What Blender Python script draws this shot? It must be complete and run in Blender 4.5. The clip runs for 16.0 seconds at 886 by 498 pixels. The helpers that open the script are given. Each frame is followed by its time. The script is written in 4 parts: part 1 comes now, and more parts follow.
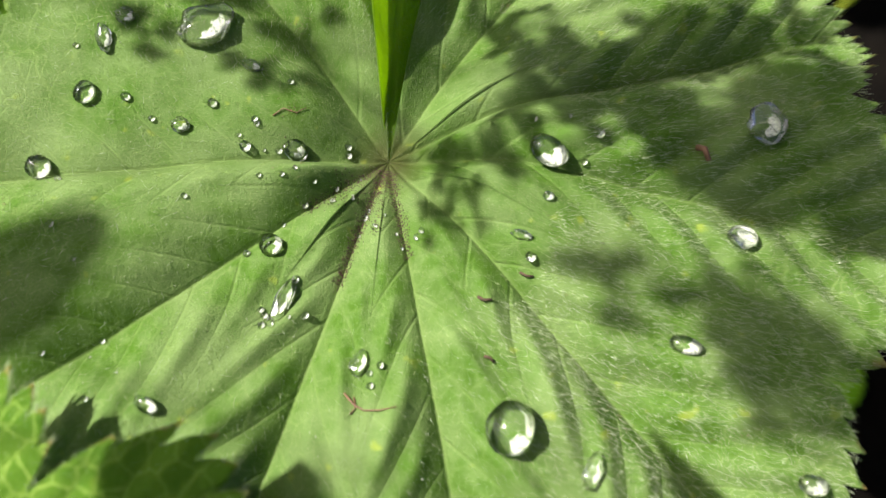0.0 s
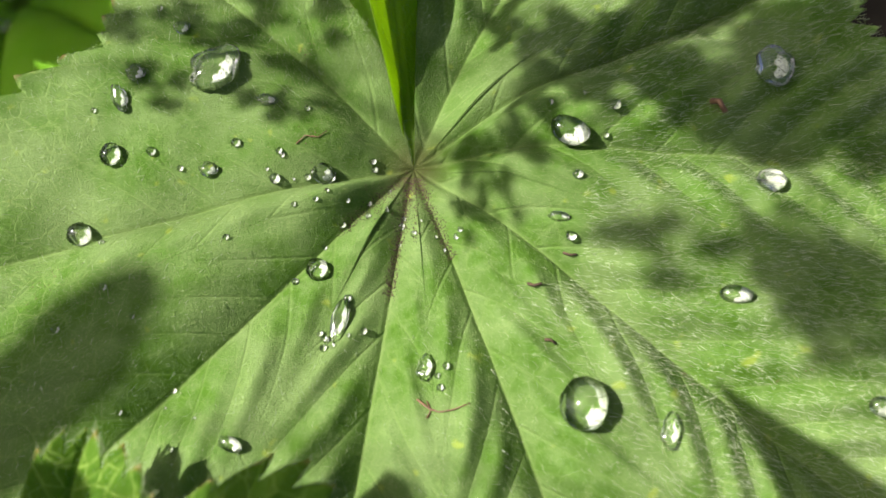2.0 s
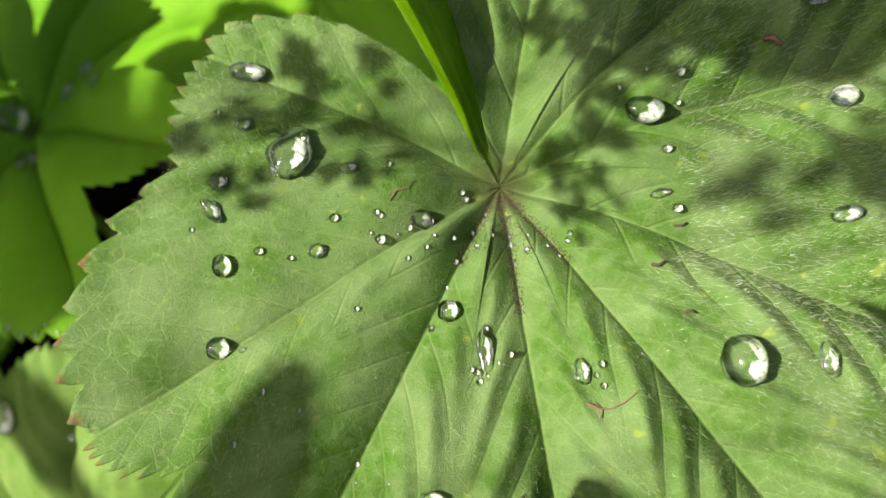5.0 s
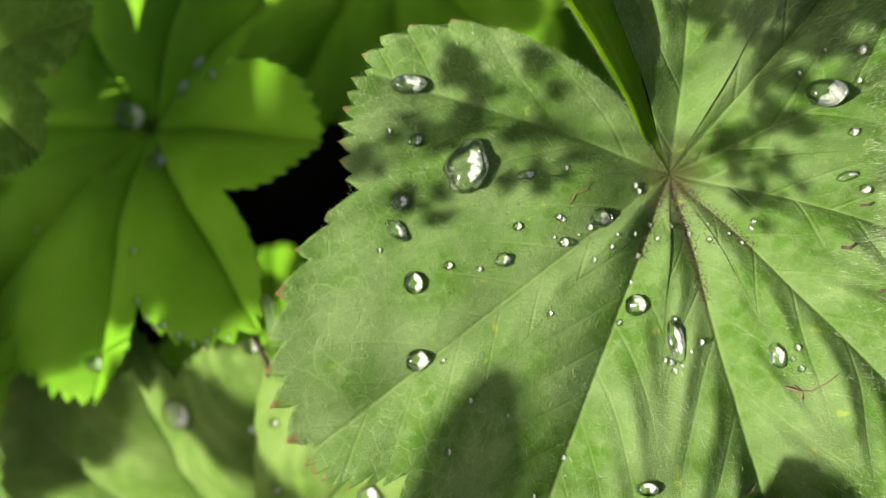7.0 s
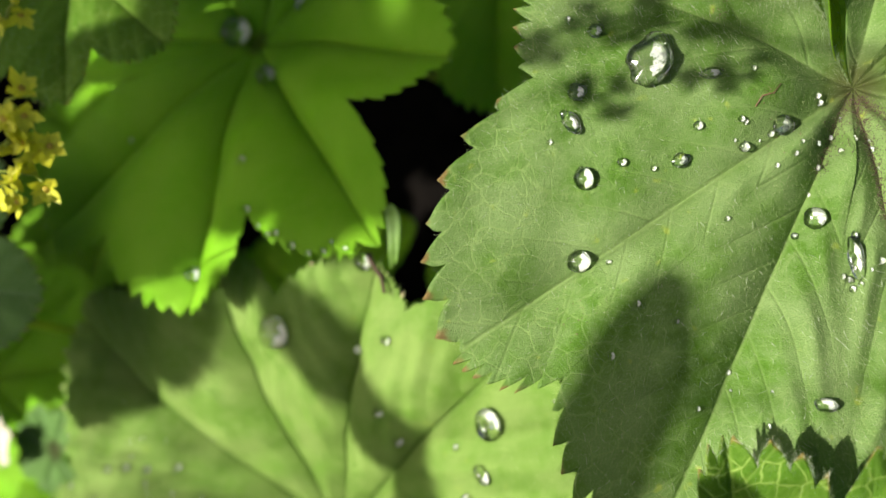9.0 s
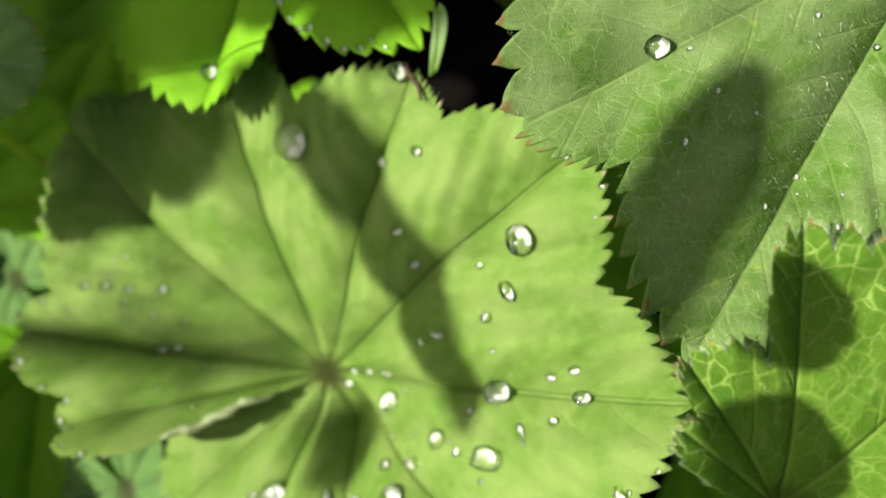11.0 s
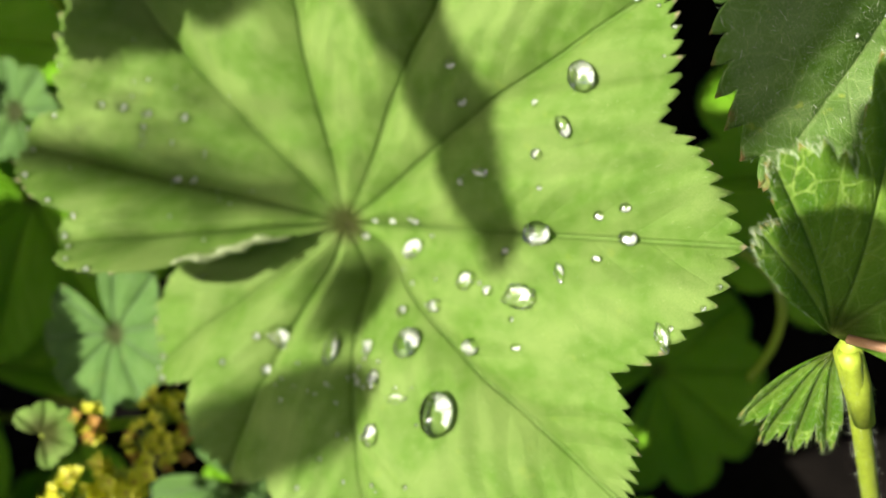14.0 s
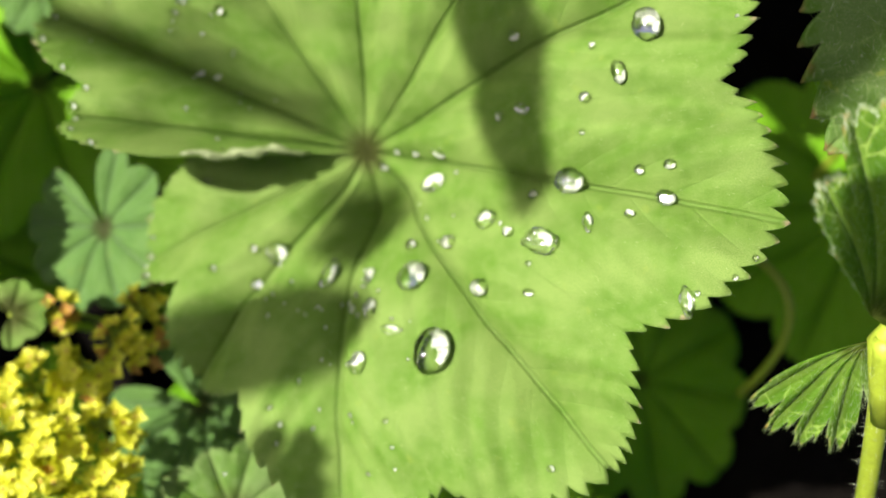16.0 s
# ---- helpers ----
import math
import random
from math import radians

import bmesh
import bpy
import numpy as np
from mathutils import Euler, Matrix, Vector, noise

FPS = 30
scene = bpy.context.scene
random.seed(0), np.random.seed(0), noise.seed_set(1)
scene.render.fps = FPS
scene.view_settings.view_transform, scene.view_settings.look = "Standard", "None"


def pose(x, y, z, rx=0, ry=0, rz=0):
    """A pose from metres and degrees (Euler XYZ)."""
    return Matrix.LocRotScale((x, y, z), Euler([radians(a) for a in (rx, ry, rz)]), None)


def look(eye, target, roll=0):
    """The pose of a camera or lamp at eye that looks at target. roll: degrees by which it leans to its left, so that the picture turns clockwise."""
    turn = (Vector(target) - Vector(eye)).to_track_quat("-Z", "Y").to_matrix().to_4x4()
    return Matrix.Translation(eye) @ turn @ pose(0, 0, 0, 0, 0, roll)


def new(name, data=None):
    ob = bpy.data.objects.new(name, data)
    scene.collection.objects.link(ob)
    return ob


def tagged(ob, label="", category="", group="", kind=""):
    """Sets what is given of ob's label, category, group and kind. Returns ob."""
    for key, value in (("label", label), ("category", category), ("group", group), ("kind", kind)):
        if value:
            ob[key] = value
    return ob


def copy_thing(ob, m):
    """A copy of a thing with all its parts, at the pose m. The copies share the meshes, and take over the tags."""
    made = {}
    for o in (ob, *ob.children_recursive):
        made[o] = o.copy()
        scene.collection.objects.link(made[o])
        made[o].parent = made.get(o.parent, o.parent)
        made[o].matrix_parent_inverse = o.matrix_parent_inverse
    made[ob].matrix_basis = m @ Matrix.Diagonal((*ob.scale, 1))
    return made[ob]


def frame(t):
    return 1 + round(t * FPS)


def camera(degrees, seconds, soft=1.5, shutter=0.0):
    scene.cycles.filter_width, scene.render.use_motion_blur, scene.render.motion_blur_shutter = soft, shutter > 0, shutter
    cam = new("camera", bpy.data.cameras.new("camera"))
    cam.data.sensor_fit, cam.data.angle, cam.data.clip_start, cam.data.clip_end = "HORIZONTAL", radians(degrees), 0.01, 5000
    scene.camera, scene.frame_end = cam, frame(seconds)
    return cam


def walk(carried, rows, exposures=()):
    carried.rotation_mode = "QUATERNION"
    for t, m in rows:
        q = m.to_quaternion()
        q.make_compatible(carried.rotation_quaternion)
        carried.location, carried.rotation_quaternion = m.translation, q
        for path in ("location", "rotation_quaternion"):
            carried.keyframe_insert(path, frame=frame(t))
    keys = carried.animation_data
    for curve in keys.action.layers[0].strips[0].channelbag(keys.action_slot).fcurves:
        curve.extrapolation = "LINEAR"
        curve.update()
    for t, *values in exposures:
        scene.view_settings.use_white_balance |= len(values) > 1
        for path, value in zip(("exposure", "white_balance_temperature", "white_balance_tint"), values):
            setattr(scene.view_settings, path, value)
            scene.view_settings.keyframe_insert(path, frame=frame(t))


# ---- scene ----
cam = camera(55.0, 16.0)
cam.data.dof.use_dof = True
cam.data.dof.focus_distance = 0.108
cam.data.dof.aperture_fstop = 14.5
PATH = [
    (0, (-0.00361, 0.00036, 0.30880), (0.00145, 0.04853, 0.19900), 5.67),
    (0.5, (-0.00640, -0.00113, 0.30811), (-0.00470, 0.04660, 0.19803), -0.10),
    (1, (-0.00756, -0.00265, 0.30850), (-0.00669, 0.04579, 0.19872), -3.00),
    (1.5, (-0.00992, -0.00163, 0.31111), (-0.00672, 0.04679, 0.20136), -2.93),
    (2, (-0.00862, 0.00067, 0.31123), (-0.00390, 0.04775, 0.20095), -4.78),
    (2.5, (-0.00979, 0.00211, 0.31129), (-0.00605, 0.04691, 0.20002), -9.50),
    (3, (-0.00966, 0.00343, 0.31391), (-0.00571, 0.04680, 0.20209), -12.75),
    (3.5, (-0.01301, 0.00699, 0.31490), (-0.00736, 0.04706, 0.20193), -13.04),
    (4, (-0.01838, 0.00763, 0.31381), (-0.01129, 0.04933, 0.20151), -14.43),
    (4.2, (-0.02277, 0.00759, 0.31373), (-0.01489, 0.04966, 0.20162), -14.39),
    (6.3, (-0.01566, 0.02958, 0.33030), (-0.02437, 0.06354, 0.21554), -46.21),
    (6.5, (-0.01977, 0.03202, 0.32861), (-0.02826, 0.06393, 0.21324), -47.11),
    (7, (-0.03043, 0.03424, 0.32904), (-0.03837, 0.06444, 0.21317), -47.54),
    (7.5, (-0.03574, 0.03536, 0.33100), (-0.04414, 0.06630, 0.21536), -48.27),
    (8, (-0.04425, 0.03690, 0.32829), (-0.05156, 0.06717, 0.21240), -46.52),
    (8.5, (-0.05215, 0.03572, 0.32591), (-0.05855, 0.06593, 0.20995), -43.05),
    (9, (-0.05834, 0.03341, 0.32495), (-0.06480, 0.06479, 0.20930), -40.47),
    (9.5, (-0.06519, 0.03010, 0.32271), (-0.06939, 0.05984, 0.20653), -34.92),
    (10, (-0.07275, 0.02589, 0.31980), (-0.07467, 0.05453, 0.20329), -28.92),
    (10.2, (-0.07519, 0.02431, 0.31800), (-0.07734, 0.05180, 0.20121), -28.87),
    (12.3, (-0.09538, 0.01302, 0.31546), (-0.09033, 0.03454, 0.19751), -7.38),
    (12.5, (-0.09723, 0.01197, 0.31610), (-0.09180, 0.03421, 0.19831), -6.24),
    (13, (-0.10256, 0.00777, 0.31584), (-0.09943, 0.03037, 0.19803), -10.72),
    (13.5, (-0.10550, 0.00460, 0.31653), (-0.10232, 0.02457, 0.19825), -8.53),
    (14, (-0.10600, 0.00345, 0.31002), (-0.10076, 0.02174, 0.19153), -0.48),
    (14.5, (-0.10755, 0.00015, 0.30720), (-0.10172, 0.01719, 0.18856), 4.05),
    (15, (-0.11021, -0.00245, 0.30781), (-0.10284, 0.01631, 0.18951), 9.58),
    (15.5, (-0.11208, -0.00347, 0.30216), (-0.10436, 0.01643, 0.18408), 12.13),
    (16, (-0.11394, -0.00612, 0.30156), (-0.10587, 0.01283, 0.18334), 16.66),
]
walk(cam, [(t, look(eye, target, roll)) for t, eye, target, roll in PATH], exposures=[(0, 1.42), (3, 1.37), (9.5, 1.31), (16, 1.33)])

# ---- world and light ----
SUN = Vector((-0.60, 0.15, 0.785)).normalized()
world = bpy.data.worlds.new("sky")
scene.world = world
world.use_nodes = True
wn = world.node_tree.nodes
sky = wn.new("ShaderNodeTexSky")
sky.sky_type = "NISHITA"
sky.sun_disc = False
sky.dust_density, sky.air_density, sky.ozone_density = 4.0, 0.35, 0.3
sky.sun_elevation = math.asin(SUN.z)
sky.sun_rotation = math.atan2(SUN.x, SUN.y)
world.node_tree.links.new(sky.outputs[0], wn["Background"].inputs[0])
wn["Background"].inputs[1].default_value = 0.075
sun_data = bpy.data.lights.new("sun", "SUN")
sun_data.cycles.is_caustics_caster = True
sun_data.energy, sun_data.angle, sun_data.color = 5.0, radians(0.53), (1.0, 0.945, 0.97)
sun = new("sun", sun_data)
sun.matrix_world = look(SUN * 3, (0, 0, 0))


# ---- materials ----
def material(name):
    m = bpy.data.materials.new(name)
    m.use_nodes = True
    nt = m.node_tree
    return m, nt, nt.nodes["Principled BSDF"], nt.nodes["Material Output"]


class Graph:
    """Short hands for node graphs."""

    def __init__(self, nt):
        self.nt = nt

    def node(self, kind, **values):
        n = self.nt.nodes.new(kind)
        if "operation" in values:
            n.operation = values["operation"]
        if "use_clamp" in values:
            n.use_clamp = values["use_clamp"]
        if "interpolation_type" in values:
            n.interpolation_type = values["interpolation_type"]
        if "data_type" in values:
            n.data_type = values["data_type"]
        if "uv_map" in values:
            n.uv_map = values["uv_map"]
        if "attribute_name" in values:
            n.attribute_name = values["attribute_name"]
        if "feature" in values:
            n.feature = values["feature"]
        return n

    def put(self, socket, value):
        if hasattr(value, "is_output"):
            self.nt.links.new(value, socket)
        else:
            socket.default_value = value

    def math(self, op, a, b=0.0, c=None, clamp=False):
        n = self.node("ShaderNodeMath", operation=op, use_clamp=clamp)
        self.put(n.inputs[0], a)
        self.put(n.inputs[1], b)
        if c is not None:
            self.put(n.inputs[2], c)
        return n.outputs[0]

    def ramp(self, x, lo, hi, a=0.0, b=1.0):
        n = self.node("ShaderNodeMapRange", interpolation_type="SMOOTHSTEP")
        for i, v in enumerate((x, lo, hi, a, b)):
            self.put(n.inputs[i], v)
        return n.outputs[0]

    def mix(self, fac, a, b):
        n = self.node("ShaderNodeMix", data_type="RGBA")
        self.put(n.inputs[0], fac)
        self.put(n.inputs[6], a)
        self.put(n.inputs[7], b)
        return n.outputs[2]

    def noise(self, vec, scale, detail=3.0, rough=0.55):
        n = self.node("ShaderNodeTexNoise")
        self.put(n.inputs["Vector"], vec)
        n.inputs["Scale"].default_value, n.inputs["Detail"].default_value, n.inputs["Roughness"].default_value = scale, detail, rough
        return n.outputs["Fac"]


def rgb(r, g, b):
    return (r, g, b, 1.0)


RIBS = 1.25  # side ribs per centimetre along a main rib
SLANT = 1.15


def leaf_material(name, base, light, rib, glow, through_share=0.35, rough=0.55, sheen=0.25, rim=rgb(0.16, 0.07, 0.03), rim_width=0.02, spots=0.5, fine=3.2, net=0.5, heart=(0.12, 0.42), gloss=0.06, ribs=1.0, crease=0.6):
    m, nt, bsdf, out = material(name)
    g = Graph(nt)
    uv = g.node("ShaderNodeUVMap", uv_map="lobe").outputs[0]
    flat = g.node("ShaderNodeUVMap", uv_map="flat").outputs[0]
    edge = g.node("ShaderNodeAttribute", attribute_name="edge").outputs["Fac"]
    sep = g.node("ShaderNodeSeparateXYZ")
    g.put(sep.inputs[0], uv)
    off = g.math("ABSOLUTE", sep.outputs[0])
    main = g.ramp(off, 0.01, 0.06, 1.0, 0.0)
    wave = g.node("ShaderNodeAttribute", attribute_name="wave").outputs["Fac"]
    side = g.math("PINGPONG", wave, 0.5)
    side = g.math("MULTIPLY", g.ramp(side, 0.0, 0.07, 1.0, 0.0), g.ramp(off, 1.5, 0.1, 0.0, 1.0))
    warp = g.node("ShaderNodeVectorMath", operation="ADD")
    wob = g.node("ShaderNodeTexNoise")
    g.put(wob.inputs["Vector"], flat)
    wob.inputs["Scale"].default_value = 4.0
    sub = g.node("ShaderNodeVectorMath", operation="SCALE")
    g.put(sub.inputs[0], wob.outputs["Color"])
    sub.inputs["Scale"].default_value = 0.14
    g.put(warp.inputs[0], flat)
    g.put(warp.inputs[1], sub.outputs[0])
    cells = g.node("ShaderNodeTexVoronoi", feature="DISTANCE_TO_EDGE")
    g.put(cells.inputs["Vector"], warp.outputs[0])
    cells.inputs["Scale"].default_value = fine
    mesh_net = g.math("MULTIPLY", g.ramp(cells.outputs["Distance"], 0.0, 0.05, 1.0, 0.0), g.ramp(edge, 0.55, 0.9, 0.75, 1.6))
    small = g.node("ShaderNodeTexVoronoi", feature="DISTANCE_TO_EDGE")
    g.put(small.inputs["Vector"], warp.outputs[0])
    small.inputs["Scale"].default_value = fine * 3.4
    tiny = g.ramp(small.outputs["Distance"], 0.0, 0.12, 1.0, 0.0)
    broad, mid, grain = g.noise(flat, 0.9), g.noise(flat, 5.0, 5.0), g.noise(flat, 60.0, 3.0)
    col = g.mix(g.ramp(broad, 0.35, 0.68), base, light)
    col = g.mix(g.math("MULTIPLY", g.ramp(mid, 0.35, 0.75), 0.6), col, light)
    col = g.mix(g.math("MULTIPLY", g.ramp(grain, 0.35, 0.66), 0.5), col, rgb(base[0] * 0.5, base[1] * 0.56, base[2] * 0.4))
    lines = g.math("MAXIMUM", g.math("MULTIPLY", main, 0.32), g.math("MULTIPLY", side, 0.22 * ribs))
    lines = g.math("MAXIMUM", lines, g.math("MULTIPLY", mesh_net, 0.42 * net))
    lines = g.math("MAXIMUM", lines, g.math("MULTIPLY", tiny, 0.12 * net))
    col = g.mix(lines, col, rib)
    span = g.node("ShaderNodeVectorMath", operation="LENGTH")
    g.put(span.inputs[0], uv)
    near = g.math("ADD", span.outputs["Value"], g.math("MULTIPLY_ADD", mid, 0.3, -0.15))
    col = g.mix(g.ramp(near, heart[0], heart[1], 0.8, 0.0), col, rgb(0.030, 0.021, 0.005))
    # worn, browned rim and a few rust marks
    wear = g.math("ADD", edge, g.math("MULTIPLY_ADD", g.noise(flat, 3.5, 4.0), 0.10, -0.058))
    rimmed = g.ramp(wear, 1.0 - rim_width, 1.0 - rim_width * 0.3)
    col = g.mix(g.math("MULTIPLY", rimmed, 0.8), col, rim)
    rust = g.math("MULTIPLY", g.ramp(g.noise(flat, 2.3, 6.0, 0.7), 0.70, 0.76), spots)
    col = g.mix(rust, col, rgb(0.20, 0.055, 0.02))
    pale = g.math("MULTIPLY", g.ramp(g.noise(flat, 3.1, 2.0), 0.66, 0.74), spots * 0.6)
    col = g.mix(pale, col, rgb(0.30, 0.36, 0.04))
    g.put(bsdf.inputs["Base Color"], col)
    g.put(bsdf.inputs["Roughness"], g.math("MULTIPLY_ADD", mid, 0.25, rough - 0.12))
    bsdf.inputs["Sheen Weight"].default_value = sheen
    bsdf.inputs["Sheen Roughness"].default_value = 0.4
    bsdf.inputs["Specular IOR Level"].default_value = gloss
    height = g.math("MULTIPLY_ADD", main, -crease, g.math("MULTIPLY", side, -0.3 * ribs))
    height = g.math("ADD", height, g.math("MULTIPLY", mesh_net, -0.09 * net))
    height = g.math("ADD", height, g.math("MULTIPLY", tiny, -0.06 * net))
    height = g.math("ADD", height, g.math("MULTIPLY", grain, 0.4))
    height = g.math("ADD", height, g.math("MULTIPLY", mid, 0.5))
    bump = g.node("ShaderNodeBump")
    bump.inputs["Strength"].default_value, bump.inputs["Distance"].default_value = 0.85, 0.0004
    g.put(bump.inputs["Height"], height)
    g.put(bsdf.inputs["Normal"], bump.outputs[0])
    glowing = g.node("ShaderNodeBsdfTranslucent")
    g.put(glowing.inputs[0], g.mix(g.math("MULTIPLY", lines, 0.8), glow, rgb(glow[0] * 1.25, glow[1] * 1.15, glow[2] * 1.3)))
    g.put(glowing.inputs["Normal"], bump.outputs[0])
    both = g.node("ShaderNodeMixShader")
    both.inputs[0].default_value = through_share
    g.put(both.inputs[1], bsdf.outputs[0])
    g.put(both.inputs[2], glowing.outputs[0])
    g.put(out.inputs[0], both.outputs[0])
    return m


def plain(name, color, rough=0.5, vary=0.25, scale=400.0, glow=None, share=0.3, sheen=0.0):
    m, nt, bsdf, out = material(name)
    g = Graph(nt)
    pos = g.node("ShaderNodeNewGeometry").outputs["Position"]
    n = g.math("MULTIPLY_ADD", g.noise(pos, scale, 4.0), 0.6, g.math("MULTIPLY", g.noise(pos, scale * 5), 0.4))
    dark = rgb(*(c * (1 - vary) for c in color[:3]))
    lit = rgb(*(min(1, c * (1 + vary)) for c in color[:3]))
    g.put(bsdf.inputs["Base Color"], g.mix(g.ramp(n, 0.3, 0.7), dark, lit))
    bsdf.inputs["Roughness"].default_value = rough
    bsdf.inputs["Sheen Weight"].default_value = sheen
    bump = g.node("ShaderNodeBump")
    bump.inputs["Strength"].default_value, bump.inputs["Distance"].default_value = 0.5, 0.0002
    g.put(bump.inputs["Height"], n)
    g.put(bsdf.inputs["Normal"], bump.outputs[0])
    if glow:
        t = g.node("ShaderNodeBsdfTranslucent")
        t.inputs[0].default_value = glow
        mix = g.node("ShaderNodeMixShader")
        mix.inputs[0].default_value = share
        g.put(mix.inputs[1], bsdf.outputs[0])
        g.put(mix.inputs[2], t.outputs[0])
        g.put(out.inputs[0], mix.outputs[0])
    return m


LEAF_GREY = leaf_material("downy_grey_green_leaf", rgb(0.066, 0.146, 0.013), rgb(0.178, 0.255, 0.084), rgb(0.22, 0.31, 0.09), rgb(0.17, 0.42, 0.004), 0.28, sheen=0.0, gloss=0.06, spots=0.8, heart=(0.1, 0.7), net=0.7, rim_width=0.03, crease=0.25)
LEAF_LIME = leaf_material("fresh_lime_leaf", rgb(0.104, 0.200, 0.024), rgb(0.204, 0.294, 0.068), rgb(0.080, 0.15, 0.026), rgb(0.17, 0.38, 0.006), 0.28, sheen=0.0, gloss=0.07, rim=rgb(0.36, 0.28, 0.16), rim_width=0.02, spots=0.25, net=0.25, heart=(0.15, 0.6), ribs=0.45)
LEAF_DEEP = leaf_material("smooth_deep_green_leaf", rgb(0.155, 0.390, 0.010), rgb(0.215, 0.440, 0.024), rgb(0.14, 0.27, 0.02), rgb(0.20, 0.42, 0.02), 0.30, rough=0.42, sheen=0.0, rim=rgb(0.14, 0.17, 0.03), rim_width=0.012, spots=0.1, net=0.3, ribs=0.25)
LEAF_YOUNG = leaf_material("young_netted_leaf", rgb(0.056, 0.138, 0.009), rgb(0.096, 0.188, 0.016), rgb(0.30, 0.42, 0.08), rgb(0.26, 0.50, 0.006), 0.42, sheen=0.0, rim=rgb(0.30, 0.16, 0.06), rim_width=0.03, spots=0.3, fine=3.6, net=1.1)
LEAF_GLOW = leaf_material("thin_glowing_lobe", rgb(0.085, 0.175, 0.02), rgb(0.13, 0.225, 0.03), rgb(0.25, 0.33, 0.06), rgb(0.50, 0.70, 0.02), 0.62, sheen=0.05, rim=rgb(0.36, 0.34, 0.12), rim_width=0.03, spots=0.8, fine=4.5, net=1.2)
LEAF_BLUE = leaf_material("blue_green_leaf", rgb(0.080, 0.165, 0.034), rgb(0.115, 0.215, 0.046), rgb(0.17, 0.27, 0.11), rgb(0.16, 0.32, 0.02), 0.28, sheen=0.1, rim=rgb(0.34, 0.26, 0.08), rim_width=0.03, spots=0.4)
STEM = plain("yellow_green_stalk", rgb(0.30, 0.38, 0.03), 0.45, 0.2, 900.0, rgb(0.4, 0.5, 0.02), 0.25)
STEM_PINK = plain("pink_stalk", rgb(0.36, 0.20, 0.09), 0.45, 0.25, 900.0, rgb(0.5, 0.25, 0.05), 0.2)
HAIR = plain("silvery_down", rgb(0.34, 0.44, 0.17), 0.4, 0.1, 500.0, rgb(0.36, 0.5, 0.15), 0.5)
HAIR_LONG = plain("bright_silky_hair", rgb(0.66, 0.74, 0.46), 0.3, 0.1, 500.0, rgb(0.60, 0.68, 0.42), 0.3)
PETAL = plain("yellow_sepal", rgb(0.56, 0.56, 0.03), 0.5, 0.2, 1500.0, rgb(0.66, 0.68, 0.02), 0.35)
PETAL_OLD = plain("faded_sepal", rgb(0.38, 0.19, 0.03), 0.55, 0.3, 1500.0, rgb(0.4, 0.25, 0.03), 0.25)
HEART = plain("flower_heart", rgb(0.42, 0.30, 0.02), 0.4, 0.3, 3000.0)
GRIT = plain("brown_grit", rgb(0.045, 0.026, 0.008), 0.85, 0.6, 3000.0)
CURL = plain("pale_curled_edge", rgb(0.26, 0.31, 0.13), 0.5, 0.5, 1400.0, rgb(0.3, 0.4, 0.1), 0.3)
TOOTH = plain("green_leaf_tooth", rgb(0.10, 0.19, 0.02), 0.5, 0.25, 900.0, rgb(0.2, 0.4, 0.01), 0.3)
HUSK = plain("dry_husk", rgb(0.12, 0.06, 0.025), 0.6, 0.4, 1500.0)
DRY = plain("bleached_dead_leaf", rgb(0.42, 0.38, 0.27), 0.7, 0.35, 250.0, rgb(0.4, 0.35, 0.2), 0.2)


def soil_material():
    m, nt, bsdf, out = material("shade_black_soil")
    g = Graph(nt)
    pos = g.node("ShaderNodeNewGeometry").outputs["Position"]
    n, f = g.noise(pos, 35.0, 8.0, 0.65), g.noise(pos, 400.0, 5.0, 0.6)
    # near-black colour stands in for the deep shade between the leaves
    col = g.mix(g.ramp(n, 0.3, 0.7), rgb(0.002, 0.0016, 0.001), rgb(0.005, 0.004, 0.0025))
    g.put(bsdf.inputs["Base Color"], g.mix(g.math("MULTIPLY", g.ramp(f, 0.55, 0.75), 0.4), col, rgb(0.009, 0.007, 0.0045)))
    bsdf.inputs["Roughness"].default_value = 0.95
    bsdf.inputs["Specular IOR Level"].default_value = 0.05
    bump = g.node("ShaderNodeBump")
    bump.inputs["Strength"].default_value, bump.inputs["Distance"].default_value = 1.0, 0.004
    g.put(bump.inputs["Height"], g.math("ADD", n, g.math("MULTIPLY", f, 0.4)))
    g.put(bsdf.inputs["Normal"], bump.outputs[0])
    return m


def water_material():
    m, nt, bsdf, out = material("clear_water")
    g = Graph(nt)
    glass = g.node("ShaderNodeBsdfRefraction")
    glass.inputs["Roughness"].default_value, glass.inputs["IOR"].default_value = 0.0, 1.333
    shine = g.node("ShaderNodeBsdfGlossy")
    shine.inputs["Roughness"].default_value = 0.12
    fresnel = g.node("ShaderNodeFresnel")
    fresnel.inputs["IOR"].default_value = 1.5
    clear = g.node("ShaderNodeBsdfTransparent")
    body = g.node("ShaderNodeMixShader")
    body.inputs[0].default_value = 0.77
    g.put(body.inputs[1], glass.outputs[0])
    g.put(body.inputs[2], clear.outputs[0])
    both = g.node("ShaderNodeMixShader")
    g.put(both.inputs[0], fresnel.outputs[0])
    g.put(both.inputs[1], body.outputs[0])
    g.put(both.inputs[2], shine.outputs[0])
    g.put(out.inputs[0], both.outputs[0])
    return m


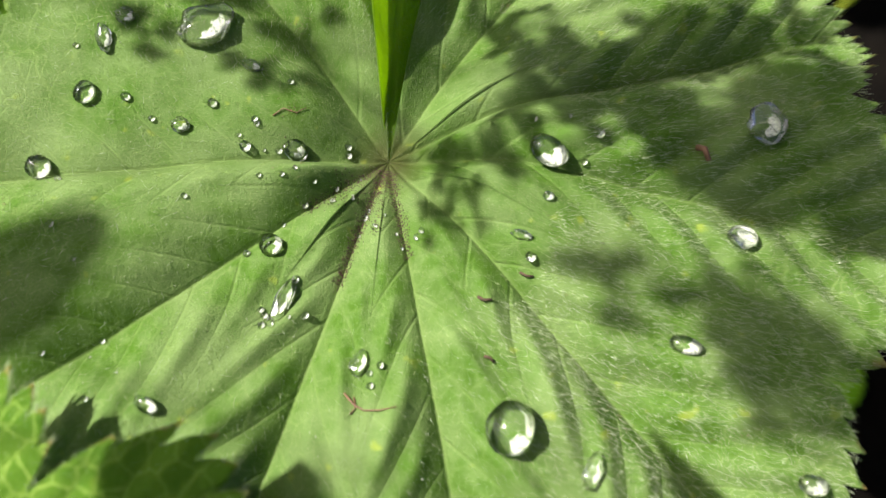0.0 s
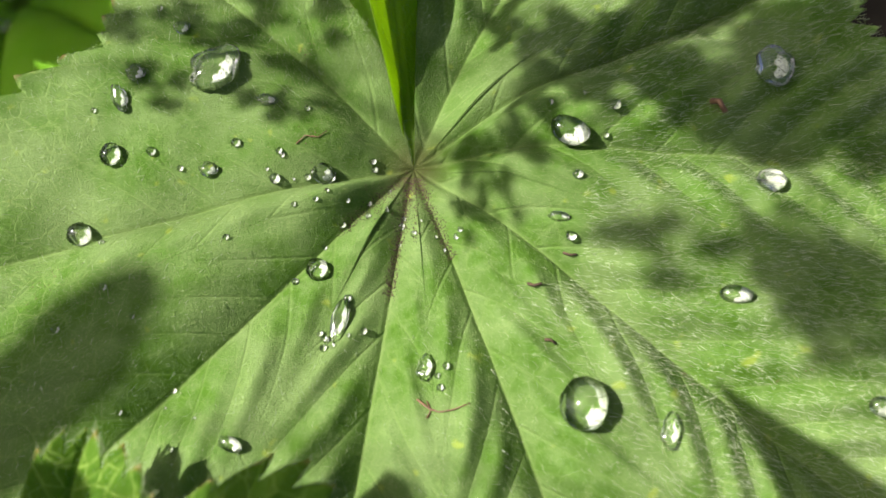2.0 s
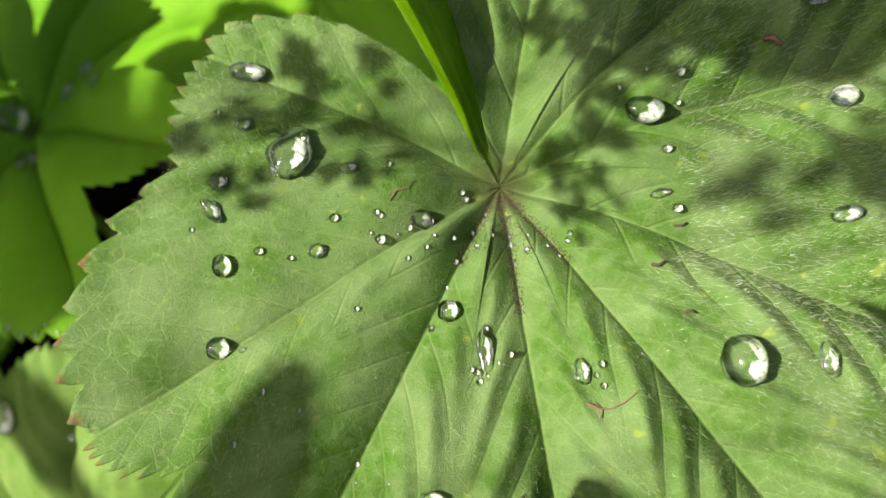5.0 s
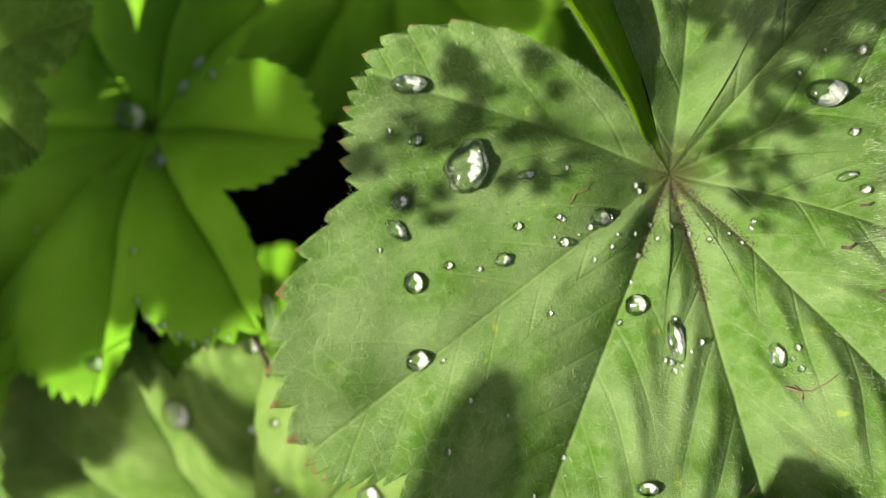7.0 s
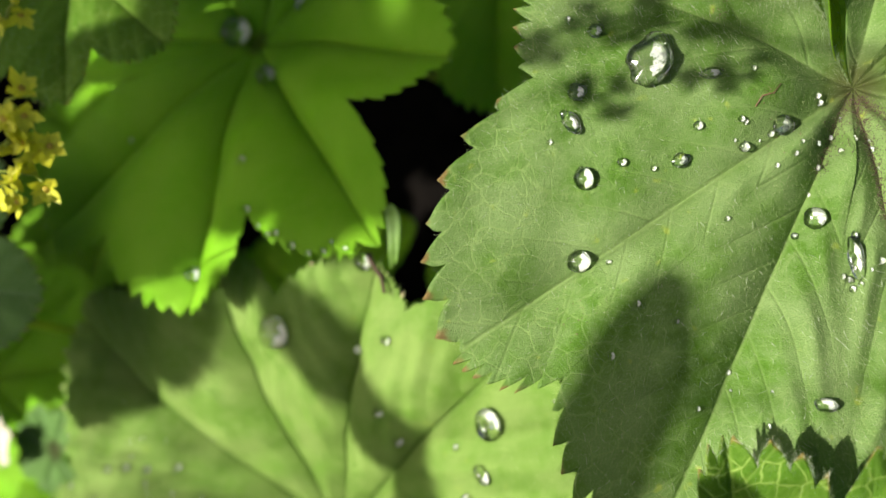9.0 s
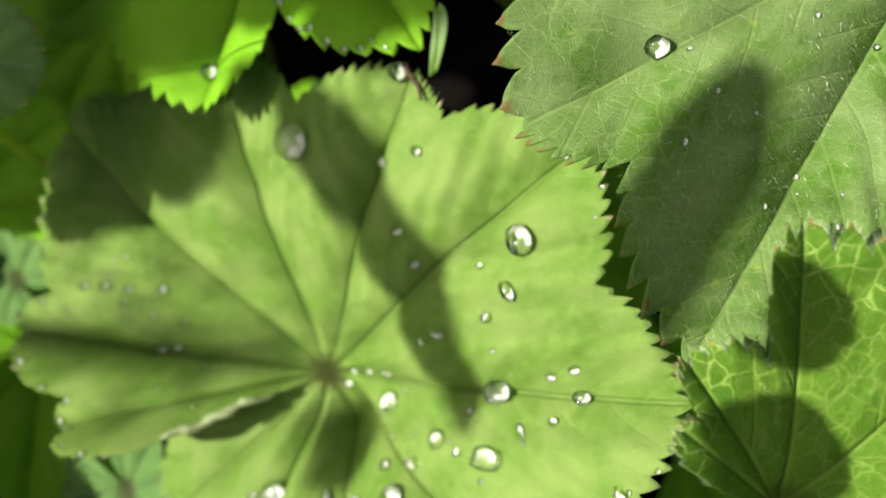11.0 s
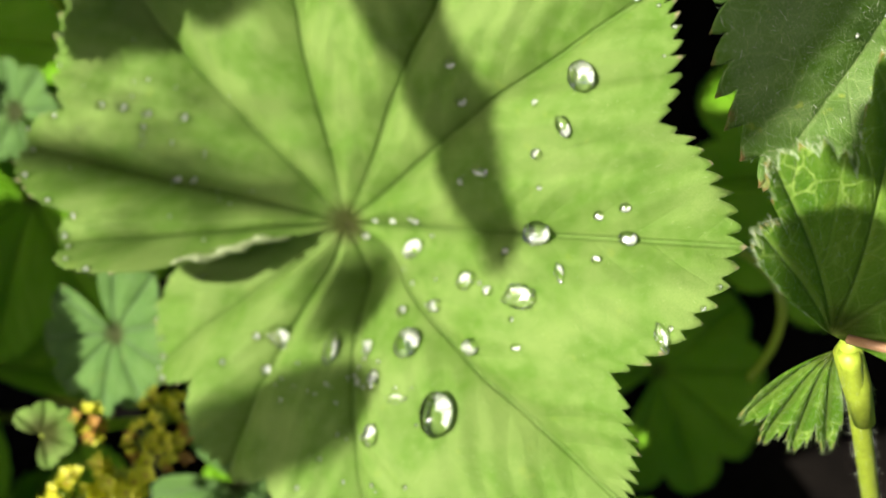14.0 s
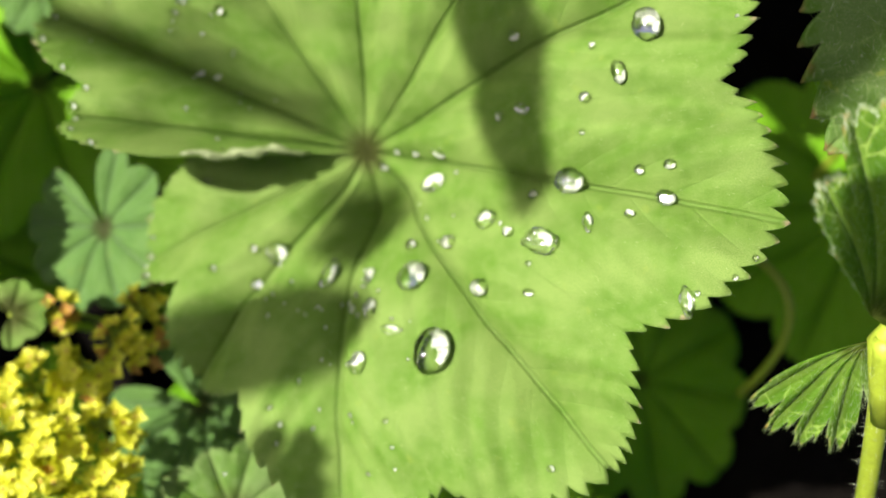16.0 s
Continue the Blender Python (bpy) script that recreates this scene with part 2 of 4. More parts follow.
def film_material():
    """The silvery air film on which a drop lies over downy leaves, whitened to stand for sunlight focused in the drop:
    a broken, glossy sheet.
    """
    m, nt, bsdf, out = material("air_film_glint")
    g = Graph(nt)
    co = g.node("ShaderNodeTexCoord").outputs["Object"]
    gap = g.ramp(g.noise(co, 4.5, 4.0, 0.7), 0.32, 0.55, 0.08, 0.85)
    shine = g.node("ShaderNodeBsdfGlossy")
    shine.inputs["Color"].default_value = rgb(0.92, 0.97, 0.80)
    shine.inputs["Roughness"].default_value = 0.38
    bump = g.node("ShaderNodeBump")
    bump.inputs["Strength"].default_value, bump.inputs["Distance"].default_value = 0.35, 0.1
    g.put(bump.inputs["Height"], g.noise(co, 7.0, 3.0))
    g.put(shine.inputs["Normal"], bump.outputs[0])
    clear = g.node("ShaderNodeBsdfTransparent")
    # pale diffuse share paints the sun's bright spot inside the drop
    sun_spot = g.node("ShaderNodeBsdfDiffuse")
    sun_spot.inputs["Color"].default_value = rgb(0.66, 0.72, 0.52)
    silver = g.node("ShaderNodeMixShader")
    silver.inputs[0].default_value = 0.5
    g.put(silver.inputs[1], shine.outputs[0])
    g.put(silver.inputs[2], sun_spot.outputs[0])
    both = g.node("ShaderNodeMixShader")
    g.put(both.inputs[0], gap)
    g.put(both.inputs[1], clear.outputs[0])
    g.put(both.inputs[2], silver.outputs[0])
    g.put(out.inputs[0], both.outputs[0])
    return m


SOIL, WATER, FILM = soil_material(), water_material(), film_material()


# ---- builders ----
def part(name, data, mat, parent=None, label=""):
    """One mesh object from a bmesh or a mesh, under a thing or a part."""
    if isinstance(data, bmesh.types.BMesh):
        me = bpy.data.meshes.new(name)
        data.to_mesh(me)
        data.free()
    else:
        me = data
    if mat and not me.materials:
        me.materials.append(mat)
    ob = new(name, me)
    if parent:
        ob.parent = parent
    if label:
        ob["label"] = label
    return ob


def empty(name, place, label, category, group="", kind=""):
    e = new(name)
    e.empty_display_size = 0.005
    e.matrix_basis = place
    return tagged(e, label, category, group, kind)


def mesh_from(name, verts, faces, smooth=True):
    me = bpy.data.meshes.new(name)
    me.from_pydata(verts, [], faces)
    if smooth:
        me.polygons.foreach_set("use_smooth", [True] * len(me.polygons))
    me.update()
    return me


def tube(points, radii, sides=10):
    """Verts and faces of a bent, tapered stalk."""
    pts = [Vector(p) for p in points]
    verts, faces = [], []
    side = Vector((0.3, 1, 0.2)).normalized()
    for i, p in enumerate(pts):
        d = (pts[min(i + 1, len(pts) - 1)] - pts[max(i - 1, 0)]).normalized()
        a = side.cross(d).normalized()
        b = d.cross(a)
        r = radii[i] if isinstance(radii, (list, tuple)) else radii
        for k in range(sides):
            w = 2 * math.pi * k / sides
            verts.append(p + (a * math.cos(w) + b * math.sin(w)) * r)
    for i in range(len(pts) - 1):
        for k in range(sides):
            j = (k + 1) % sides
            faces.append((i * sides + k, i * sides + j, (i + 1) * sides + j, (i + 1) * sides + k))
    faces.append(tuple(range(sides))[::-1])
    faces.append(tuple((len(pts) - 1) * sides + k for k in range(sides)))
    return [tuple(v) for v in verts], faces


def bezier(a, b, c, d, n=14):
    a, b, c, d = (Vector(p) for p in (a, b, c, d))
    out = []
    for i in range(n + 1):
        t = i / n
        out.append(a * (1 - t) ** 3 + b * 3 * t * (1 - t) ** 2 + c * 3 * t * t * (1 - t) + d * t ** 3)
    return out


def smooth(x, lo, hi):
    t = np.clip((x - lo) / (hi - lo), 0, 1)
    return t * t * (3 - 2 * t)


class Blade:
    """The blade of a lobed, toothed, pleated leaf. Lengths in metres, angles in degrees, counter-clockwise round the stalk.
    tips: (angle, radius) of each lobe; notches: the same for the gaps, one more than tips, the first and last being the two sides of the basal cleft."""

    def __init__(self, centre, normal, tips, notches, teeth=7, tooth=0.05, funnel=(0.004, 0.012), cone=0.0, pleat=0.02, quilt=0.0004,
                 bumps=(), raised=(), droop=0.0, bent=0.0, rough=0.006, seed=0, power=2.4, calm=-999, gather=0.0):
        n = Vector(normal).normalized()
        ex = (Vector((1, 0, 0)) - n * n.x).normalized()
        self.m = Matrix((ex, n.cross(ex), n)).transposed().to_4x4()
        self.m.translation = centre
        self.tips, self.notches, self.teeth, self.tooth = tips, notches, teeth, tooth
        self.funnel, self.cone, self.pleat, self.quilt, self.bumps, self.raised, self.droop = funnel, cone, pleat, quilt, bumps, raised, droop
        self.size, self.seed, self.power, self.bent, self.rough, self.calm, self.gather = max(r for _, r in tips), seed, power, bent, rough, calm, gather

    def rim(self, th, toothed=True):
        """Radius of the outline at the angles th."""
        th = np.asarray(th, float)
        r = np.full(th.shape, 0.01)
        for i, (ta, tr) in enumerate(self.tips):
            (a0, r0), (a1, r1) = self.notches[i], self.notches[i + 1]
            left, right = (th >= a0) & (th <= ta), (th > ta) & (th <= a1)
            for sel, a, rn in ((left, a0, r0), (right, a1, r1)):
                u = np.clip((th[sel] - ta) / (a - ta), 0, 1)
                env = rn + (tr - rn) * (1 - u ** self.power)
                if toothed:
                    wob = 1 + 0.04 * np.sin(th[sel] * 0.23 + self.seed * 3.1 + i)
                    s = (1 - u) * self.teeth * wob
                    f = s - np.floor(s)
                    q = f ** 1.35
                    saw = 0.82 * np.sin(np.pi * np.clip(q, 0, 1)) ** 0.62 + 0.2 * np.exp(-((f - 0.66) / 0.07) ** 2)
                    size = self.tooth * (0.75 + 0.5 * np.sin(np.floor(s) * 2.3 + i * 1.7 + self.seed) ** 2)
                    env = env * (1 - size) + env * size * saw * 1.3 * np.minimum(1, (1 - u) * 5 + 0.25)
                r[sel] = env
        return r

    def nearest(self, th):
        """Angle of the rib that a place belongs to, and the share of the way to the gap beside it."""
        rib, share = np.zeros(th.shape), np.zeros(th.shape)
        for i, (ta, _) in enumerate(self.tips):
            a0, a1 = self.notches[i][0], self.notches[i + 1][0]
            sel = (th >= a0) & (th <= a1 + 1e-6)
            rib[sel] = ta
            share[sel] = np.where(th[sel] < ta, (ta - th[sel]) / max(ta - a0, 1e-3), (th[sel] - ta) / max(a1 - ta, 1e-3))
        return rib, share

    def wave(self, th, r):
        """Counts the side ribs outwards along each main rib; whole numbers lie on a side rib."""
        rib, _ = self.nearest(th)
        off = r * np.abs(np.sin(np.radians(th - rib))) * 100
        along = r * np.cos(np.radians(th - rib)) * 100
        x, y = r * np.cos(np.radians(th)), r * np.sin(np.radians(th))
        wob = 0.16 * np.sin(x * 130 + self.seed) + 0.13 * np.sin(y * 210) + 0.4 * (th > rib)
        return (along - SLANT * off * (1 + 0.15 * off)) * RIBS + wob + 6

    def height(self, th, r):
        rib, share = self.nearest(th)
        R = self.size
        depth, width = self.funnel
        z = -depth * np.exp(-(r / width) ** 2) + self.cone * R * (1 - np.exp(-2.2 * r / R))
        s = np.minimum(share, 1)
        fold = 0.5 * np.sin(s * np.pi / 2) + 0.5 * (1 - np.exp(-s * 4.5))
        z = z + self.pleat * r * (fold - 0.6) * smooth(r, 0, 0.15 * R) * (1 - 0.55 * smooth(r, 0.5 * R, R))
        off = r * np.abs(np.sin(np.radians(th - rib))) * 100
        w = self.wave(th, r)
        z = z + self.quilt * (0.3 + 0.7 * smooth(th, self.calm - 15, self.calm + 15)) * (0.5 - 0.5 * np.cos(2 * np.pi * w)) * smooth(off, 0.05, 0.4) * smooth(r, 0.1 * R, 0.35 * R) * smooth(1 - share, 0.02, 0.4)
        z = z + self.gather * (0.5 - 0.5 * np.cos(np.pi * s)) * (1 + 0.3 * np.sin(rib * 1.7)) * np.exp(-((r - 0.15 * R) / (0.085 * R)) ** 2)
        z = z - self.droop * R * smooth(r, 0.55 * R, 1.05 * R) ** 1.3
        x, y = r * np.cos(np.radians(th)), r * np.sin(np.radians(th))
        z = z + self.bent * (x * x + y * y) / R
        for bx, by, bz, bs in self.bumps:
            z = z + bz * np.exp(-((x - bx) ** 2 + (y - by) ** 2) / bs ** 2)
        for a0, a1, rise in self.raised:
            z = z + rise * r * np.clip((th - a0) / (a1 - a0), 0, 1) ** 1.4 * smooth(r, 0, 0.012)
        k = self.seed
        waves = np.sin(x * 210 + y * 90 + k) * np.cos(y * 170 - x * 60 + k * 2) + 0.6 * np.sin(x * 390 - y * 310 + k * 3) + 0.5 * np.sin(y * 520 + x * 240 + k)
        z = z + self.rough * R * waves * smooth(r, 0.1 * R, 0.5 * R)
        return z

    def mesh(self, name, per_degree=3.4, rings=42, thick=0.00022):
        a0, a1 = self.notches[0][0], self.notches[-1][0]
        cols = int((a1 - a0) * per_degree)
        th = np.linspace(a0, a1, cols + 1)
        plainr, tooth = self.rim(th, False), self.rim(th, True)
        t = np.linspace(0.0, 1.0, rings + 1) ** 0.9
        verts, uvs, flats, edge, waves = [], [], [], [], []
        rib, _ = self.nearest(th)
        for k in t:
            r = k * plainr + smooth(k, 0.84, 1.0) * (tooth - plainr)
            z = self.height(th, r)
            x, y = r * np.cos(np.radians(th)), r * np.sin(np.radians(th))
            verts.append(np.stack([x, y, z], -1))
            uvs.append(np.stack([r * np.sin(np.radians(th - rib)) * 100, r * np.cos(np.radians(th - rib)) * 100], -1))
            flats.append(np.stack([x * 100 + self.seed * 17.3, y * 100 - self.seed * 9.1], -1))
            waves.append(self.wave(th, r))
            edge.append(k * (1 - 0.055 * (1 - np.clip((tooth / plainr - 1 + self.tooth) / (1.3 * self.tooth), 0, 1))))
        verts, uvs, flats, edge, waves = (np.concatenate(v) for v in (verts, uvs, flats, edge, waves))
        n = cols + 1
        i, j = np.meshgrid(np.arange(rings), np.arange(cols), indexing="ij")
        a = (i * n + j).ravel()
        faces = np.stack([a, a + n, a + n + 1, a + 1], -1)
        me = bpy.data.meshes.new(name)
        me.from_pydata(verts.tolist(), [], faces.tolist())
        loops = np.zeros(len(me.loops), np.int32)
        me.loops.foreach_get("vertex_index", loops)
        for key, src in (("lobe", uvs), ("flat", flats)):
            me.uv_layers.new(name=key).data.foreach_set("uv", src[loops].astype(np.float32).ravel())
        for key, src in (("edge", edge), ("wave", waves)):
            me.attributes.new(key, "FLOAT", "POINT").data.foreach_set("value", src.astype(np.float32))
        me.polygons.foreach_set("use_smooth", [True] * len(me.polygons))
        me.update()
        return me

    def local(self, x, y):
        """Place and up direction on the blade over the plan point (x, y)."""
        def h(x, y):
            th = math.degrees(math.atan2(y, x))
            while th < self.notches[0][0]:
                th += 360
            return float(self.height(np.array([th]), np.array([math.hypot(x, y)]))[0])
        e = 0.0012
        z = h(x, y)
        n = Vector((h(x - e, y) - h(x + e, y), h(x, y - e) - h(x, y + e), 2 * e)).normalized()
        return Vector((x, y, z)), n


def down(blade, name, parent, count, length, width, rng, lean=(0.3, -0.2), inner=0.0, cilia=400, shares=(), mat=None):
    """Fine silky hairs all over a blade and along its rim, as thin slivers."""
    a0, a1 = blade.notches[0][0], blade.notches[-1][0]
    th = rng.uniform(a0, a1, count)
    k = np.sqrt(rng.uniform(inner, 0.97, count))
    k[:cilia] = 0.995
    for first, last, mid, wide in shares:
        a, b = int(first * count), int(last * count)
        th[a:b] = rng.normal(mid, wide, b - a)
    th = np.clip(th, a0, a1)
    r = k * np.where(k > 0.99, blade.rim(th, True), blade.rim(th, False))
    z = blade.height(th, r)
    x, y = r * np.cos(np.radians(th)), r * np.sin(np.radians(th))
    root = np.stack([x, y, z], -1)
    way = np.stack([np.cos(np.radians(th)) * 0.75 + lean[0], np.sin(np.radians(th)) * 0.75 + lean[1], np.full(count, 0.55)], -1)
    way += rng.normal(0, 0.35, (count, 3))
    way[:cilia, 2] *= 0.4
    way /= np.linalg.norm(way, axis=1)[:, None]
    size = length * rng.uniform(0.5, 1.3, count)[:, None]
    across = np.cross(way, rng.normal(0, 1, (count, 3)))
    across /= np.linalg.norm(across, axis=1)[:, None]
    tip = root + way * size
    tip[:, 2] -= 0.12 * size[:, 0]
    mid = root + way * size * 0.55
    v = np.stack([root - across * width, root + across * width, mid + across * width * 0.7, tip], 1).reshape(-1, 3)
    a = np.arange(count) * 4
    faces = np.stack([a, a + 1, a + 2, a + 3], -1)
    me = mesh_from(name, v.tolist(), faces.tolist(), False)
    ob = part("down", me, mat or HAIR, parent, "fine silvery hairs")
    ob["kind"] = "stuff"
    return ob


def leaf(blade, mat, label, stalk=None, hairs=0, hair_length=0.0009, per_degree=3.4, rings=42, group="", stalk_radius=0.0011, stalk_mat=None, cilia=400, lean=(0.3, -0.2), hair_width=0.000015):
    e = empty("lady_mantle_leaf", blade.m, label, "leaf", group)
    body = part("blade", blade.mesh("blade", per_degree, rings), mat, e)
    body.cycles.is_caustics_receiver = True
    s = body.modifiers.new("thickness", "SOLIDIFY")
    s.thickness, s.offset = 0.00025, -1
    if hairs:
        down(blade, "down", e, hairs, hair_length, hair_width, np.random.default_rng(blade.seed + 5), lean, cilia=cilia)
    if stalk:
        inv = blade.m.inverted()
        pts = [inv @ p for p in bezier(*stalk)]
        v, f = tube(pts, [stalk_radius * (0.8 + 0.4 * i / 14) for i in range(15)])
        part("stalk", mesh_from("stalk", v, f), stalk_mat or STEM, e)
    return e


# ---- ground ----
def ground():
    n, half = 120, 0.6
    rng = np.linspace(-half, half, n + 1)
    verts, faces = [], []
    for y in rng:
        for x in rng:
            p = Vector((x, y, 0))
            fall = max(0.0, 1 - max(abs(x), abs(y)) / half)
            verts.append((x - 0.05, y + 0.05, (0.012 * noise.noise(p * 18) + 0.006 * noise.noise(p * 60)) * min(1, fall * 5)))
    for j in range(n):
        for i in range(n):
            a = j * (n + 1) + i
            faces.append((a, a + 1, a + n + 2, a + n + 1))
    k = len(verts)
    far = 40.0
    ring = [(-half - 0.05, -half + 0.05), (half - 0.05, -half + 0.05), (half - 0.05, half + 0.05), (-half - 0.05, half + 0.05)]
    verts += [(x, y, 0) for x, y in ring] + [(-far, -far, 0), (far, -far, 0), (far, far, 0), (-far, far, 0)]
    for q in range(4):
        w = (q + 1) % 4
        faces.append((k + q, k + 4 + q, k + 4 + w, k + w))
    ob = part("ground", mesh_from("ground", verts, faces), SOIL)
    return tagged(ob, "garden soil coloured near black for the shade under the leaves", "ground", kind="structure")


ground()

# ---- the large grey-green leaf ----
L1 = Blade((-0.006, 0.0555, 0.216), (0.016, -0.139, 1),
           tips=[(128, 0.0460), (185, 0.0645), (216, 0.0690), (251, 0.0690), (280, 0.0690), (310, 0.0730), (349, 0.0690), (376, 0.0660), (412, 0.0560)],
           notches=[(94, 0.0090), (151, 0.0445), (195.5, 0.0572), (233, 0.0590), (265, 0.0610), (296, 0.0630), (330, 0.0632), (367, 0.0630), (388, 0.0500), (438, 0.0420)],
           teeth=7, tooth=0.040, power=1.7, funnel=(0.0065, 0.0105), pleat=0.105, quilt=0.0012, rough=0.006, gather=0.0019,
           bumps=[(0.019, -0.002, 0.0045, 0.013), (-0.013, -0.019, -0.0045, 0.014), (0.042, -0.012, 0.002, 0.013), (-0.040, 0.006, -0.001, 0.014), (-0.050, -0.014, -0.002, 0.014), (0.014, -0.036, 0.0015, 0.012)],
           raised=[(428, 438, 0.06)], seed=1, calm=228)
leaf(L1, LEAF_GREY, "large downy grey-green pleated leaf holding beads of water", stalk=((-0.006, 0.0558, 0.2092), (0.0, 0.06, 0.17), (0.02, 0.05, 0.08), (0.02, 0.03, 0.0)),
     hairs=120000, hair_length=0.00055, hair_width=0.00001, cilia=2500, per_degree=4.2, rings=60)

flap = Blade((-0.006, 0.0555, 0.216), (0.016, -0.139, 1), tips=[(446, 0.0335)], notches=[(437.0, 0.0300), (457.5, 0.0300)], teeth=2, tooth=0.03, funnel=(0.0065, 0.0105), pleat=0.0, quilt=0.0,
             raised=[(428, 438, 0.06), (438, 452, 0.18), (450.5, 457.5, 0.42)], rough=0.004, seed=9)
big = bpy.data.objects["lady_mantle_leaf"]
ob = part("folded_lobe", flap.mesh("folded_lobe", 8, 40), LEAF_GLOW, big, "thin folded lobe glowing yellow-green")
ob.modifiers.new("thickness", "SOLIDIFY").thickness = 0.0002
down(flap, "down", ob, 2600, 0.0009, 0.000014, np.random.default_rng(31), (-0.6, 0.0), cilia=300, shares=[(0.0, 0.4, 454.6, 0.2)])
down(L1, "down", bpy.data.objects["lady_mantle_leaf"], 24000, 0.0011, 0.000012, np.random.default_rng(77), (0.5, 0.1), inner=0.12, cilia=0, mat=HAIR_LONG, shares=[(0.0, 0.45, 335, 24), (0.45, 0.65, 310, 9), (0.65, 0.75, 376, 14)])

# ---- the lime leaf, tilted to the sun ----
L2 = Blade((-0.12347, 0.03914, 0.16098), (-0.485, -0.02, 1),
           tips=[(-162, 0.0480), (-129, 0.0505), (-93, 0.0650), (-55, 0.0738), (-22, 0.0762), (10, 0.0735), (37, 0.0630), (77, 0.0660), (113, 0.0765), (147, 0.0620), (168, 0.0440)],
           notches=[(-190, 0.0340), (-147, 0.0395), (-115, 0.0475), (-74, 0.0640), (-40, 0.0642), (-7, 0.0678), (26.5, 0.0606), (56, 0.0530), (96, 0.0660), (138, 0.0565), (160, 0.0425), (182, 0.0270)],
           teeth=9, tooth=0.026, power=1.6, funnel=(0.017, 0.029), pleat=0.14, quilt=0.0005, rough=0.006, gather=0.0015,
           bumps=[(0.068, 0.002, -0.001, 0.02), (0.064, -0.034, 0.005, 0.024), (0.008, -0.045, 0.003, 0.015), (0.002, -0.011, -0.008, 0.008)], raised=[(126, 182, 0.55), (-138, -185, -0.28)], seed=2)
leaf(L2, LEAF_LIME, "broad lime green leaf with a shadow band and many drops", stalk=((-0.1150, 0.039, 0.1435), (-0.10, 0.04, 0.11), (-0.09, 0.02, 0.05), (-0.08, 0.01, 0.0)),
     hairs=9000, hair_length=0.0007, per_degree=3.6, rings=46, cilia=1500)

# its cleft margin, rolled over and paling
th, rr = np.full(16, 181.0), np.linspace(0.008, 0.024, 16)
edge_line = [Vector((r * math.cos(math.radians(181)), r * math.sin(math.radians(181)) + 0.0007 * math.sin(r * 900) * math.sin(r * 390), z + 0.0004 + 0.0004 * math.sin(r * 1300))) for r, z in zip(rr, L2.height(th, rr))]
v, f = tube(edge_line, [0.0002 + 0.0007 * math.sin(math.pi * min(1, i / 15)) ** 0.7 * (1 + 0.45 * math.sin(i * 2.3)) for i in range(16)], 9)
lime = bpy.data.objects["lady_mantle_leaf.001"]
part("curled_margin", mesh_from("curled_margin", v, f), CURL, lime, "pale rolled edge")

tip, foot = Vector((0.0608, 0.0420, 0.0)), Vector((0.0545, 0.0340, 0.0005))
curl = bezier(foot, foot.lerp(tip, 0.4) + Vector((0.0012, 0, 0.002)), foot.lerp(tip, 0.8) + Vector((0.0010, 0, 0.002)), tip + Vector((0, 0, 0.0035)), 12)
v, f = [], []
for i, p in enumerate(curl):
    w = 0.0016 * math.sin(math.pi * (0.12 + 0.80 * i / 12)) ** 0.8
    for s, dz in ((-1, 0.0006), (-0.4, 0.0), (0.4, 0.0), (1, 0.0006)):
        v.append(tuple(p + Vector((s * w, 0.15 * s * w, dz))))
for i in range(12):
    for k in range(3):
        f.append((i * 4 + k, i * 4 + k + 1, i * 4 + k + 5, i * 4 + k + 4))
ob = part("curled_tooth", mesh_from("curled_tooth", v, f), TOOTH, lime, "narrow upturned tooth")
ob.modifiers.new("thickness", "SOLIDIFY").thickness = 0.00025

# ---- the smooth deep-green leaf ----
L3 = Blade((-0.082, 0.136, 0.174), (-0.198, 0.266, 1),
           tips=[(-170, 0.0610), (-124, 0.0595), (-84, 0.0610), (-48, 0.0510), (0, 0.0385), (40, 0.0420), (95, 0.0460), (140, 0.0520)],
           notches=[(-195, 0.0300), (-150, 0.0510), (-106, 0.0450), (-68, 0.0390), (-21, 0.0280), (20, 0.0320), (60, 0.0200), (118, 0.0380), (164, 0.0300)],
           teeth=7, tooth=0.032, funnel=(0.006, 0.014), pleat=0.16, quilt=0.0, rough=0.004, seed=3, power=2.0)
leaf(L3, LEAF_DEEP, "smooth deep green leaf with a drop in its heart", stalk=((-0.08, 0.135, 0.168), (-0.07, 0.15, 0.13), (-0.03, 0.15, 0.06), (-0.02, 0.13, 0.0)),
     hairs=2500, hair_length=0.0006, cilia=1500)

# ---- the young leaf on the flowering stalk ----
L4 = Blade((-0.059, -0.004, 0.207), (0, 0, 1),
           tips=[(-25, 0.0440), (24, 0.0425), (66, 0.0318), (103, 0.0214), (121, 0.0162)],
           notches=[(-58, 0.0080), (0, 0.0340), (42.5, 0.0268), (78.5, 0.0175), (113.5, 0.0148), (143, 0.0050)],
           teeth=4, tooth=0.075, funnel=(0.001, 0.004), cone=0.42, pleat=0.10, quilt=0.0006, seed=4, power=3.0)
leaf(L4, LEAF_YOUNG, "young netted leaf with bristly rim on the stem", hairs=5000, hair_length=0.0008, per_degree=5.0, cilia=1100, lean=(0, 0), hair_width=0.000011)
down(L4, "down", bpy.data.objects["blade.003"].parent, 1300, 0.0010, 0.000011, np.random.default_rng(78), (0, 0), cilia=1300, mat=HAIR_LONG)

